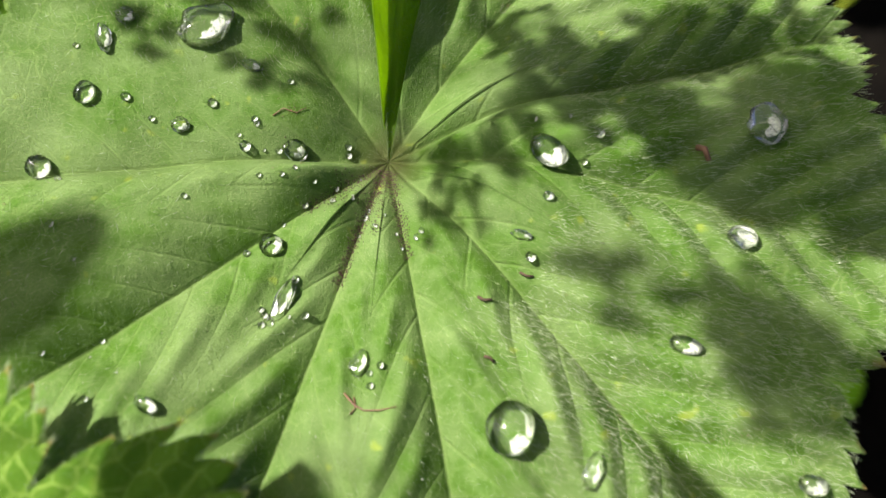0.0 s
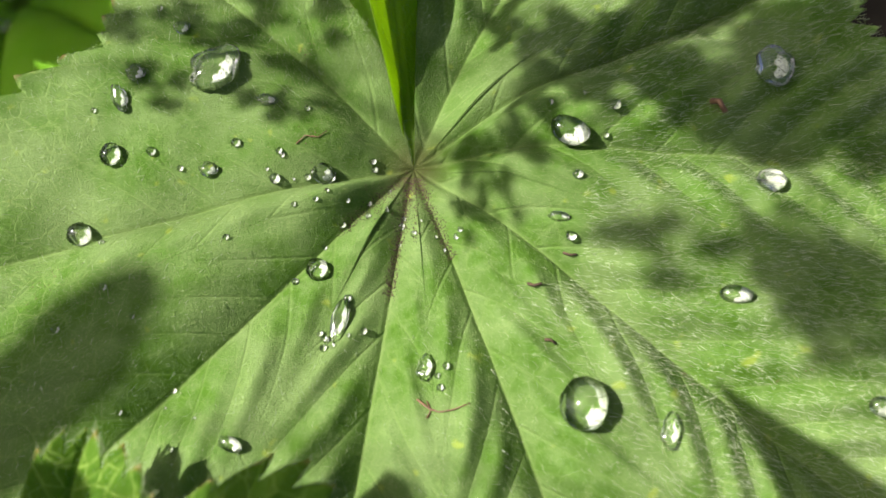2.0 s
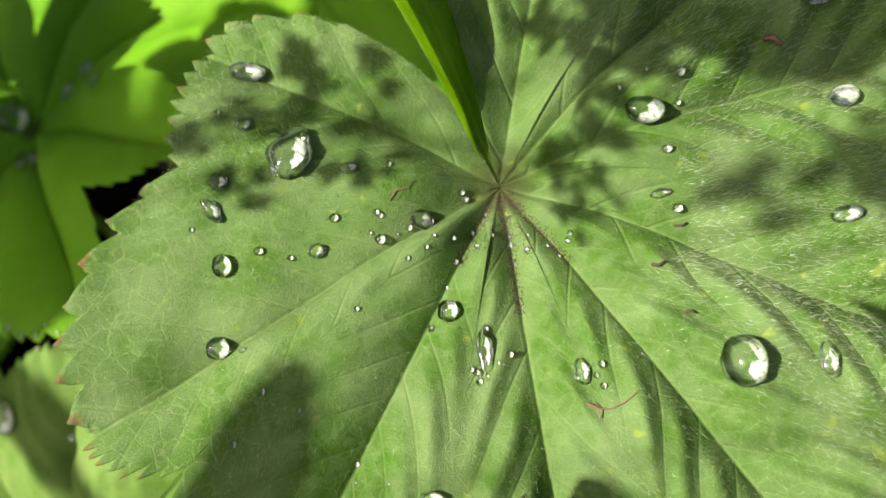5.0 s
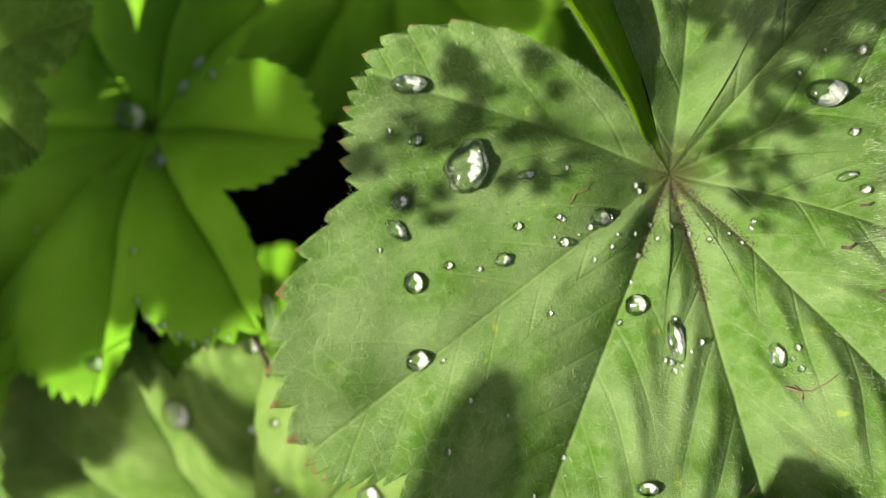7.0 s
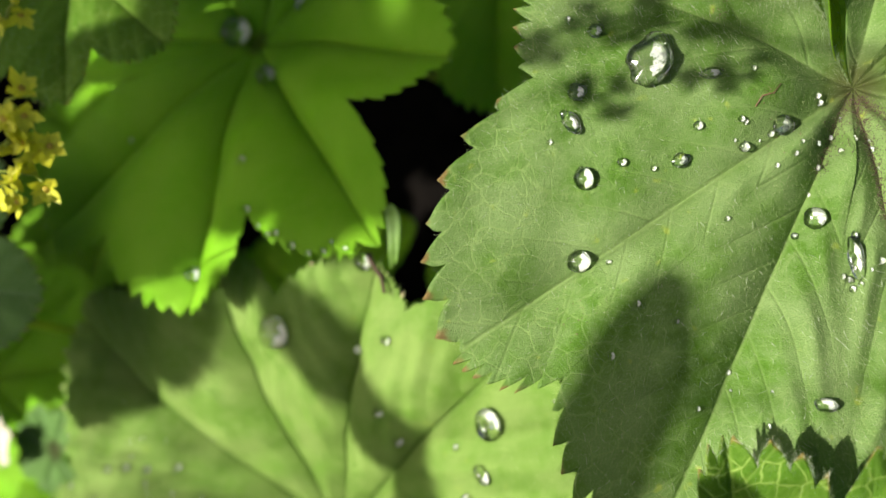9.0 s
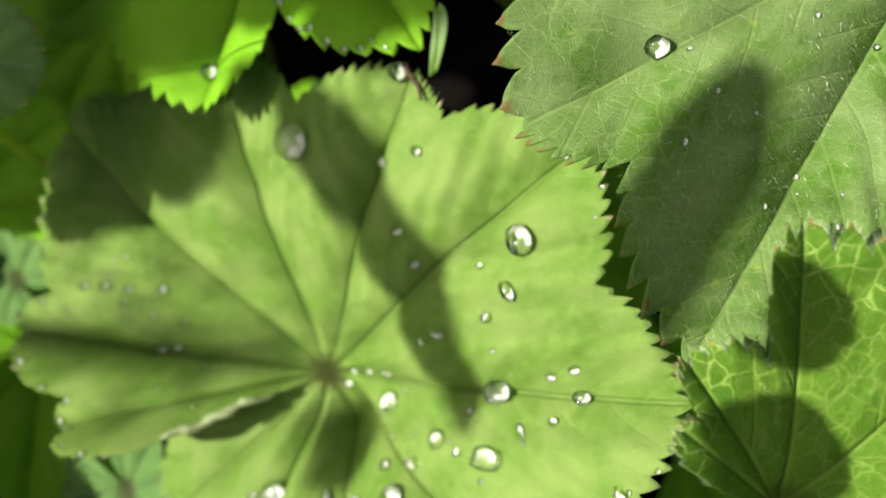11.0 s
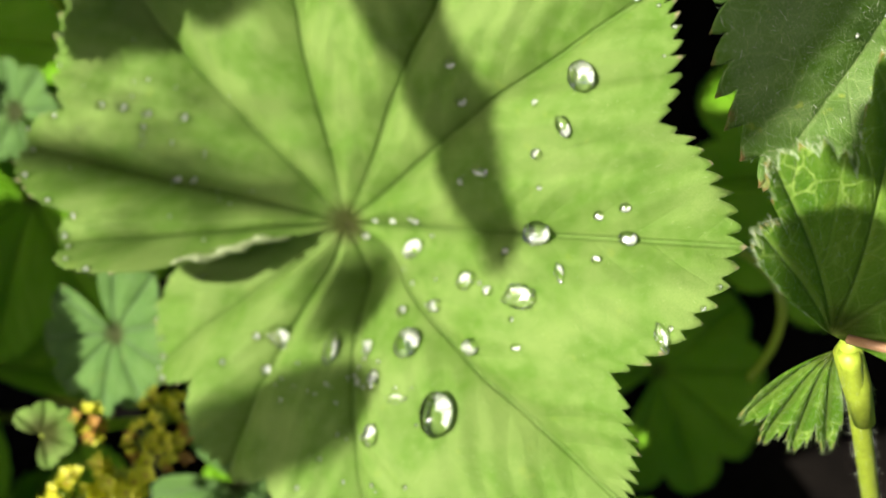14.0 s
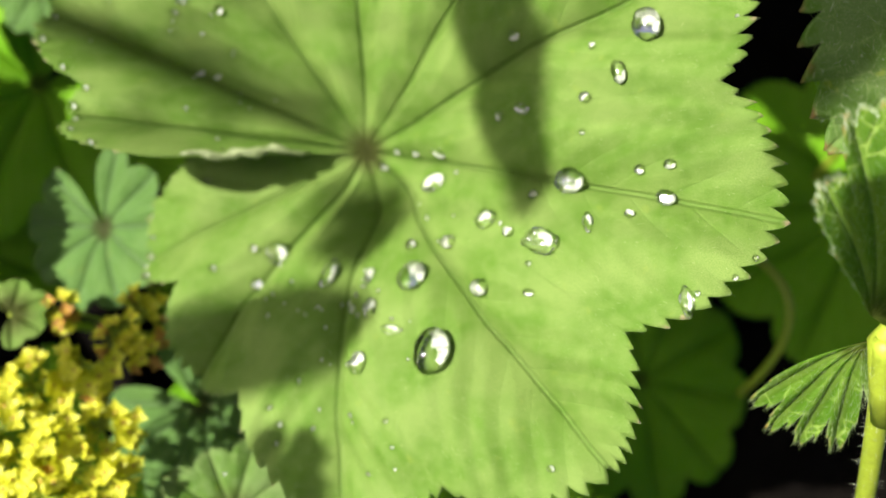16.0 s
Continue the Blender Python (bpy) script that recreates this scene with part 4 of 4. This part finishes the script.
def dry_twig(blade, points, radius, mat, label):
    """A short dry stalk lying on a leaf; points in millimetres of its plan."""
    pts = []
    for i, (x, y) in enumerate(points):
        p, n = blade.local(x / 1000, y / 1000)
        pts.append(p + n * (radius * (1.2 + 1.5 * (i % 2))))
    v, f = tube(pts, [radius * (1 - 0.12 * i) for i in range(len(pts))], 7)
    ob = part("dry_stalk", mesh_from("dry_stalk", v, f), mat)
    ob.matrix_basis = blade.m
    return tagged(ob, label, "dry stalk")


dry_twig(L1, [(-4.8, -31.2), (-3.6, -32.6), (-2.4, -33.2), (-0.6, -33.3), (1.2, -32.9)], 0.00012, HUSK, "thin dry brown flower stalk on the large leaf")
dry_twig(L1, [(-4.0, -33.6), (-3.4, -32.8), (-3.7, -31.6)], 0.00010, HUSK, "thin dry brown flower stalk on the large leaf")
dry_twig(L1, [(10.9, -20.0), (11.5, -20.4), (12.3, -20.5)], 0.00022, GRIT, "tiny dark crumb on the large leaf")
dry_twig(L1, [(11.2, -27.2), (11.8, -27.4), (12.4, -27.9)], 0.00020, GRIT, "tiny dark crumb on the large leaf")
dry_twig(L1, [(16.0, -16.8), (16.8, -17.2), (17.5, -17.4)], 0.00018, GRIT, "tiny dark crumb on the large leaf")
dry_twig(L1, [(38.6, -1.4), (39.1, -2.3), (39.3, -3.2)], 0.00045, HUSK, "red-brown husk on the large leaf")
dry_twig(L1, [(-14.5, 3.6), (-13.2, 4.4), (-11.6, 4.0), (-10.4, 4.6)], 0.00008, HUSK, "thin dry brown flower stalk on the large leaf")
dry_twig(L2, [(49.3, 39.5), (50.3, 36.5), (51.3, 33.5), (51.5, 30.5)], 0.0005, GRIT, "short dark dead stalk on the lime leaf")



# ---- flowers ----
def star_mesh(seed, mat):
    """A tiny star flower: four broad and four narrow sepals round a cup."""
    rng = random.Random(seed)
    verts, faces = [], []
    for i in range(8):
        w = math.pi * i / 4 + rng.uniform(-0.08, 0.08)
        size = (1.0 if i % 2 == 0 else 0.72) * rng.uniform(0.9, 1.1)
        wide = 0.34 if i % 2 == 0 else 0.2
        d, s = Vector((math.cos(w), math.sin(w), 0)), Vector((-math.sin(w), math.cos(w), 0))
        k = len(verts)
        lift = rng.uniform(0.15, 0.45)
        pts = [d * 0.2 - s * 0.14, d * 0.2 + s * 0.14, d * 0.6 * size + s * wide, d * size * 1.02, d * 0.6 * size - s * wide, d * 0.55 * size]
        for j, p in enumerate(pts):
            z = (0, 0, 0.24, 0.3 + lift, 0.24, 0.12)[j]
            verts.append((p.x, p.y, z * 0.8 + 0.1))
        faces += [(k, k + 1, k + 2, k + 5), (k + 5, k + 2, k + 3), (k + 5, k + 3, k + 4), (k, k + 5, k + 4)]
    # cup below
    k = len(verts)
    for r, z in ((0.26, 0.12), (0.3, -0.15), (0.2, -0.5), (0.06, -0.7)):
        for j in range(8):
            w = math.pi * j / 4
            verts.append((r * math.cos(w), r * math.sin(w), z))
    for a in range(3):
        for j in range(8):
            b = (j + 1) % 8
            faces.append((k + a * 8 + j, k + a * 8 + b, k + a * 8 + 8 + b, k + a * 8 + 8 + j))
    # heart
    h = len(verts)
    verts.append((0, 0, 0.24))
    for j in range(8):
        verts.append((0.2 * math.cos(math.pi * j / 4), 0.2 * math.sin(math.pi * j / 4), 0.13))
    for j in range(8):
        faces.append((h, h + 1 + j, h + 1 + (j + 1) % 8))
    me = mesh_from("flower", verts, faces, False)
    me.materials.append(mat)
    me.materials.append(HEART)
    for p in me.polygons:
        if p.index >= len(me.polygons) - 8:
            p.material_index = 1
    return me


STARS = [star_mesh(i, PETAL) for i in range(4)] + [star_mesh(9, PETAL_OLD)]


def flower_cluster(foot, heads, label, reach=0.75, size=0.0016, old=0.1, seed=0, stem_radius=0.0005, spread=0.006, each=7, face=(0, 0, 1), sunward=False):
    """A branching stalk whose twigs end in tufts of star flowers. heads: centres of the tufts."""
    rng = random.Random(seed)
    foot = Vector(foot)
    e = empty("flower_cluster", Matrix.Translation(foot), label, "flowers", "flower clusters")
    mid = sum((Vector(h) for h in heads), Vector()) / len(heads)
    fork = foot.lerp(mid, reach)
    if sunward:
        fork = mid + SUN * 0.10
    v, f = tube(bezier((0, 0, 0), Vector((0, 0, 0.35)), fork + SUN * 0.12 - foot, fork - foot) if sunward else bezier((0, 0, 0), (foot.lerp(fork, 0.35) - foot) + Vector((0.004, 0, 0)), (foot.lerp(fork, 0.7) - foot), fork - foot), stem_radius * 1.5, 8)
    part("stem", mesh_from("stem", v, f), STEM, e)
    for h in heads:
        h = Vector(h)
        v, f = tube(bezier(fork - foot, (fork.lerp(h, 0.4) - foot) + Vector((0, 0, 0.003)), (fork.lerp(h, 0.8) - foot), h - foot, 8), stem_radius, 6)
        twig = part("twig", mesh_from("twig", v, f), STEM, e)
        for i in range(each):
            o = Vector((rng.gauss(0, 1), rng.gauss(0, 1), rng.gauss(0, 0.6))).normalized() * spread * rng.uniform(0.35, 1.0)
            s = size * rng.uniform(0.8, 1.2)
            way = (o.normalized() * 0.8 + Vector(face) * 0.9 + Vector((rng.uniform(-.5, .5), rng.uniform(-.5, .5), 0))).normalized()
            fl = new("flower", STARS[4] if rng.random() < old else STARS[rng.randrange(4)])
            fl.parent = e
            fl.matrix_basis = Matrix.Translation(h + o - foot) @ way.to_track_quat("Z", "Y").to_matrix().to_4x4() @ pose(0, 0, 0, 0, 0, rng.uniform(0, 90)) @ Matrix.Diagonal((s, s, s, 1))
            v, f = tube([h - foot, h + o * 0.5 - foot + Vector((0, 0, -0.0005)), h + o - foot - way * s * 0.6], 0.00018, 5)
            part("flower_stalk", mesh_from("flower_stalk", v, f), STEM, e)
    return e


flower_cluster((-0.34, 0.16, 0.0), [(-0.0905, 0.0990, 0.2520), (-0.0960, 0.0920, 0.2488), (-0.0985, 0.0885, 0.2475), (-0.0958, 0.0882, 0.2455), (-0.0982, 0.0850, 0.2447), (-0.1005, 0.0838, 0.2455), (-0.105, 0.094, 0.252), (-0.108, 0.085, 0.25)],
               "bright yellow-green star flowers on a thin branched stalk", reach=0.97, each=3, seed=1, spread=0.0026, old=0.0, size=0.0019, stem_radius=0.00014)
flower_cluster((-0.20, -0.02, 0.0), [(-0.181, 0.003, 0.140), (-0.170, 0.005, 0.141), (-0.186, -0.006, 0.143), (-0.176, -0.008, 0.146), (-0.168, -0.006, 0.142), (-0.187, -0.017, 0.146),
                                     (-0.177, -0.017, 0.147), (-0.168, -0.016, 0.143), (-0.180, -0.028, 0.145), (-0.170, -0.026, 0.144)],
               "dense golden flower cluster leaning over low leaves", each=22, seed=2, old=0.02, spread=0.0068, size=0.0022, stem_radius=0.0003)
flower_cluster((-0.20, 0.03, 0.0), [(-0.161, 0.014, 0.136), (-0.162, 0.007, 0.136), (-0.167, 0.009, 0.135), (-0.178, 0.017, 0.133)],
               "ageing flowers turning brown on a thin stalk", each=16, seed=3, old=0.25, spread=0.005, stem_radius=0.0003)
round_leaf((-0.186, 0.017, 0.136), (0.1, 0.1, 1), 0.007, LEAF_LIME, "tiny bright leaflet beside the flowers", 200, 33, 5, 90)


# ---- unseen leaves and sprays set over the leaves to shade them ----
def over(blade, x, y, z):
    """The place at height z from which the sun throws a shadow on the blade's plan point (x, y), in millimetres."""
    p = blade.m @ Vector((x / 1000, y / 1000, 0))
    return p + SUN * ((z - p.z) / SUN.z)


def onto(blade, x, y, z):
    """The same for the blade's own surface over the plan point, with its cups and folds."""
    p = blade.m @ blade.local(x / 1000, y / 1000)[0]
    return p + SUN * ((z - p.z) / SUN.z)


rng = random.Random(5)
spray = [(8, -2.6), (11.4, -7.8), (6.5, -10), (15.1, -4), (6.8, 0), (-13.5, 24.4), (-20.8, 21.6), (-7.7, 20.5), (-13.8, 15.1), (-25.6, 22.9), (-33, 23), (-16.6, 28.4), (-29.7, 13.4), (-15, 8.7)]
flower_cluster((-0.55, 0.20, 0.0), [over(L1, x, y, 0.352 + rng.uniform(-.006, .006)) for x, y in spray], "flower spray arching above the large leaf", each=6, seed=4, spread=0.0032, size=0.0019, stem_radius=0.00013, sunward=True)
spray = [(16.9, 15.1), (19.5, 10.3), (22.4, 7.6), (16.3, 3.7), (26.8, 10.7), (31.9, 10.4), (27.5, 3.7), (32.8, 4.8), (36.6, 3.8), (42.6, 11.7), (36.2, 13.9), (38.4, 0.7), (41.5, -1.9), (47.4, -0.4), (62.3, 6.1), (55.8, 8.4), (54.4, 15.1)]
flower_cluster((-0.55, 0.15, 0.0), [onto(L1, x, y, 0.352 + rng.uniform(-.006, .006)) for x, y in spray], "flower spray arching above the large leaf", each=13, seed=6, spread=0.0050, size=0.0021, stem_radius=0.00013, sunward=True)
spray = [(46.9, 9.0), (54.6, -3.2), (61.6, -5.0), (58.4, -0.3), (48, 4), (53, 3), (63.3, -11.1), (58.6, -9.9), (45.8, -21.8), (49.3, -25.7), (45.4, -28), (42.9, -25.1), (40.4, -22.4), (47.3, -33.0), (53.1, -29.0), (26.8, -18.4), (44, 14), (30, 7)]
flower_cluster((-0.6, 0.12, 0.0), [onto(L1, x, y, 0.44 + rng.uniform(-.008, .008)) for x, y in spray], "flower spray arching above the large leaf", each=13, seed=8, spread=0.0048, size=0.0021, stem_radius=0.00013, sunward=True)
# unseen leaves added to deepen the shade on the large leaf's right side
for x, y, r, k in ((53, 2, 0.0105, 71), (38, -1, 0.0055, 72), (45, -4, 0.0070, 73), (61, -7, 0.0080, 74)):
    round_leaf(onto(L1, x, y, 0.46), (0, 0, 1), r, LEAF_GREY, "small unseen leaf added above the clump for shade", k * 40, k, 7, 4, sunward=True, depth=0.85, base=0.8)
# unseen leaves added for shade on the lime, deep green and low leaves
round_leaf(over(L2, -6.5, 97, 0.50), (0, 0, 1), 0.058, LEAF_GREY, "broad unseen leaf added high above the clump for shade", 60, 41, sunward=True)
round_leaf(Vector((0.08, 0.115, 0.1)) + SUN * 0.35, (0, 0, 1), 0.040, LEAF_GREY, "broad unseen leaf added high above the clump for shade", 60, 50, sunward=True)
round_leaf(over(L3, -50, 12, 0.6), (0, 0, 1), 0.028, LEAF_GREY, "broad unseen leaf added high above the clump for shade", 60, 53, sunward=True)
round_leaf(over(L3, 30, -27, 0.75), (0, 0, 1), 0.041, LEAF_GREY, "broad unseen leaf added high above the clump for shade", 60, 45, sunward=True)
round_leaf(over(L3, 27, 13, 0.60), (0, 0, 1), 0.0150, LEAF_GREY, "small unseen leaf added high above the clump for shade", 60, 76, 7, 4, sunward=True, depth=0.9, base=0.9)
round_leaf(over(L3, -6, -27, 0.45), (0, 0, 1), 0.0205, LEAF_GREY, "small unseen leaf added above the clump for shade", 20, 77, 7, 4, sunward=True, depth=0.9, base=0.9)
def shade_wedge(apex, end, half, seed, label):
    """An unseen shade caster shaped as an unopened, folded leaf: a narrow fan from its apex to its end."""
    d = end - apex
    a = math.degrees(math.atan2(d.y, d.x))
    b = Blade(apex, (0, 0, 1), tips=[(a, d.length)], notches=[(a - half, d.length * 0.86), (a + half, d.length * 0.86)], teeth=9, tooth=0.03, pleat=0.05, seed=seed, power=3.0)
    return leaf(b, LEAF_GREY, label, stalk=(end, end + SUN * 0.25, end + SUN * 0.6, (end.x - 1.0, end.y + 0.4, 0.0)), per_degree=8, rings=24, stalk_radius=0.0003)


def shade_leaf(tip, end, half, seed, label):
    """An unseen shade caster shaped as a young leaf still folded like a fan: a keeled, toothed strap from its tip to
    its end, on a thin stalk.
    """
    e = empty("shade_leaf", Matrix.Translation(tip), label, "leaf")
    way = end - tip
    across = Vector((0, 0, 1)).cross(way).normalized()
    rng = random.Random(seed)
    verts, faces, n = [], [], 60
    for i in range(n + 1):
        t = i / n
        w = half * min(1.0, (t * 3.2) ** 0.5) * min(1.0, ((1 - t) * 5) ** 0.5) * (1 - 0.05 * ((i * 1.7) % 1) - 0.04 * rng.random())
        for k in (-1, -0.5, 0, 0.5, 1):
            verts.append(tuple(way * t + across * w * k + Vector((0, 0, 0.25 * half * abs(k)))))
    for i in range(n):
        for k in range(4):
            faces.append((i * 5 + k, i * 5 + k + 1, i * 5 + k + 6, i * 5 + k + 5))
    ob = part("blade", mesh_from("blade", verts, faces), TOOTH, e)
    ob.modifiers.new("thickness", "SOLIDIFY").thickness = 0.00025
    v, f = tube(bezier(way, way + SUN * 0.25, way + SUN * 0.6, Vector((end.x - 1.0, end.y + 0.4, 0.0)) - tip), 0.0003)
    part("stalk", mesh_from("stalk", v, f), STEM, e)
    return e


# unseen straps added to throw bands of shade on two leaves
shade_leaf(onto(L2, 33.5, -21, 0.50), over(L2, 27, 50, 0.50), 0.0100, 42, "narrow unopened unseen leaf added above the clump for shade")
shade_leaf(onto(L1, -34.5, -9.5, 0.50), over(L1, -70, -35, 0.50), 0.0072, 66, "small unopened unseen leaf added above the clump for shade")
shade_leaf(over(L2, -4, 6, 0.75), over(L2, -62, 37, 0.75), 0.0042, 67, "small unopened unseen leaf added above the clump for shade")
shade_leaf(onto(L2, 5, -31.5, 0.55), onto(L2, -44, -36, 0.55), 0.0100, 44, "narrow unopened unseen leaf added above the clump for shade")
# unseen spray added to darken lobes that turn from the sun
spray = [(-25, 28), (-32, 33), (-20, 20), (-36, 42), (-13, 22), (-28, 18), (-15, 32), (-40, 30), (-30, 48), (-22, 38), (-9, 14), (-34, 10), (-24, 6)]
flower_cluster((-0.65, 0.20, 0.0), [onto(L2, x, y, 0.62 + rng.uniform(-.01, .01)) for x, y in spray], "unseen flower spray added high above the lime leaf for shade", each=3, seed=11, spread=0.0045, size=0.0019, stem_radius=0.00013, sunward=True)
# more unseen leaves added, each throwing one patch of shade
round_leaf(over(L2, -12, -57, 0.36), (0, 0, 1), 0.0095, LEAF_GREY, "small unseen leaf added above the clump for shade", 75, 43, 5, 8, sunward=True, depth=0.82, base=0.7)
round_leaf(over(L2, 4, 78, 0.355), (0, 0, 1), 0.024, LEAF_GREY, "unseen leaf added above the clump for shade", 20, 47, 7, 6, sunward=True, base=0.8)
round_leaf(onto(L4, 8, 20.5, 0.33), (0, 0, 1), 0.0070, LEAF_GREY, "small unseen leaf added above the clump for shade", 80, 51, 5, 2, sunward=True, depth=0.9, base=0.95)
round_leaf(onto(L4, 33, 15.5, 0.33), (0, 0, 1), 0.0078, LEAF_GREY, "small unseen leaf added above the clump for shade", 30, 46, 5, 2, sunward=True, depth=0.9, base=0.95)
round_leaf(onto(L4, 2.5, 5.5, 0.33), (0, 0, 1), 0.0080, LEAF_GREY, "small unseen leaf added above the clump for shade", 80, 52, 5, 2, sunward=True, depth=0.9, base=0.95)
round_leaf(Vector((0.0, 0.150, 0.135)) + SUN * 0.35, (0, 0, 1), 0.030, LEAF_GREY, "broad unseen leaf added high above the clump for shade", 60, 56, sunward=True)
# added unseen; its shade darkens a valley of the large leaf
shade_wedge(over(L1, 33, -35, 0.33), over(L1, 44, -57, 0.33), 17, 57, "narrow unopened unseen leaf added above the clump for shade")
# added unseen leaf that darkens the pocket below the lime leaf's heart
round_leaf(over(L2, -3, -12, 0.60), (0, 0, 1), 0.0100, LEAF_GREY, "tiny unseen leaf added above the lime leaf for shade", 30, 59, 5, 4, sunward=True, depth=0.85, base=0.8)
# unseen leaves added to darken stray sunlit patches, flowers and low leaves
round_leaf(over(L3, -1, -50, 0.50), (0, 0, 1), 0.0092, LEAF_GREY, "small unseen leaf added above the clump for shade", 50, 75, 7, 4, sunward=True, depth=0.9, base=0.9)
round_leaf(over(L3, -48, 37, 0.45), (0, 0, 1), 0.014, LEAF_GREY, "small unseen leaf added above the clump for shade", 30, 62, 7, 4, sunward=True, depth=0.9, base=0.9)
round_leaf(Vector((-0.163, 0.009, 0.137)) + SUN * 0.25, (0, 0, 1), 0.0125, LEAF_GREY, "small unseen leaf added above the clump for shade", 30, 63, 7, 4, sunward=True, depth=0.9, base=0.9)
round_leaf(Vector((-0.112, 0.185, 0.082)) + SUN * 0.40, (0, 0, 1), 0.030, LEAF_GREY, "broad unseen leaf added high above the clump for shade", 60, 64, sunward=True)
round_leaf(Vector((-0.170, 0.220, 0.056)) + SUN * 0.45, (0, 0, 1), 0.034, LEAF_GREY, "broad unseen leaf added high above the clump for shade", 20, 65, sunward=True)

# ---- the rest of the clump, outside and below ----
lower = [(-0.12, 0.10, 0.06, 0.05), (-0.06, 0.06, 0.05, 0.05), (-0.14, 0.03, 0.05, 0.045), (-0.21, 0.13, 0.10, 0.045), (-0.235, 0.05, 0.07, 0.045),
         (0.03, 0.03, 0.06, 0.05), (-0.24, -0.03, 0.05, 0.045), (-0.10, 0.22, 0.09, 0.05), (0.02, 0.21, 0.09, 0.05), (0.05, 0.15, 0.08, 0.05), (-0.15, -0.07, 0.06, 0.05)]
for i, (x, y, z, r) in enumerate(lower):
    round_leaf((x, y, z), (0.3 * math.sin(i * 2.1), 0.3 * math.cos(i * 1.7), 1), r, LEAF_DEEP, "shaded leaf low in the clump", i * 77, 60 + i)
whole = round_leaf((-0.42, 0.3, 0.15), (0.1, 0, 1), 0.055, LEAF_GREY, "unseen leaf at the outside of the clump, added to block light", 0, 90, group="outer leaves of the clump")
# unseen copies added on the left to shade the low leaves
for x, y, z in ((-0.325, 0.13, 0.17), (-0.285, 0.05, 0.18), (-0.27, 0.18, 0.20), (-0.29, -0.02, 0.16)):
    copy_thing(whole, pose(x, y, z, 8, -12, x * 4000))
# unseen ring of leaves added to hold back low sky light
ringed = random.Random(12)
for i in range(90):
    a = ringed.uniform(0, 2 * math.pi)
    x, y = -0.06 + math.cos(a) * ringed.uniform(0.24, 0.5), 0.07 + math.sin(a) * ringed.uniform(0.24, 0.5)
    if x > -0.26 and x < 0.13 and y > -0.1 and y < 0.3:
        continue
    z = ringed.uniform(0.10, 0.17) if x < -0.1 else ringed.uniform(0.1, 0.22)
    copy_thing(whole, pose(x, y, z, ringed.uniform(-20, 20), ringed.uniform(-20, 20), ringed.uniform(0, 360)))
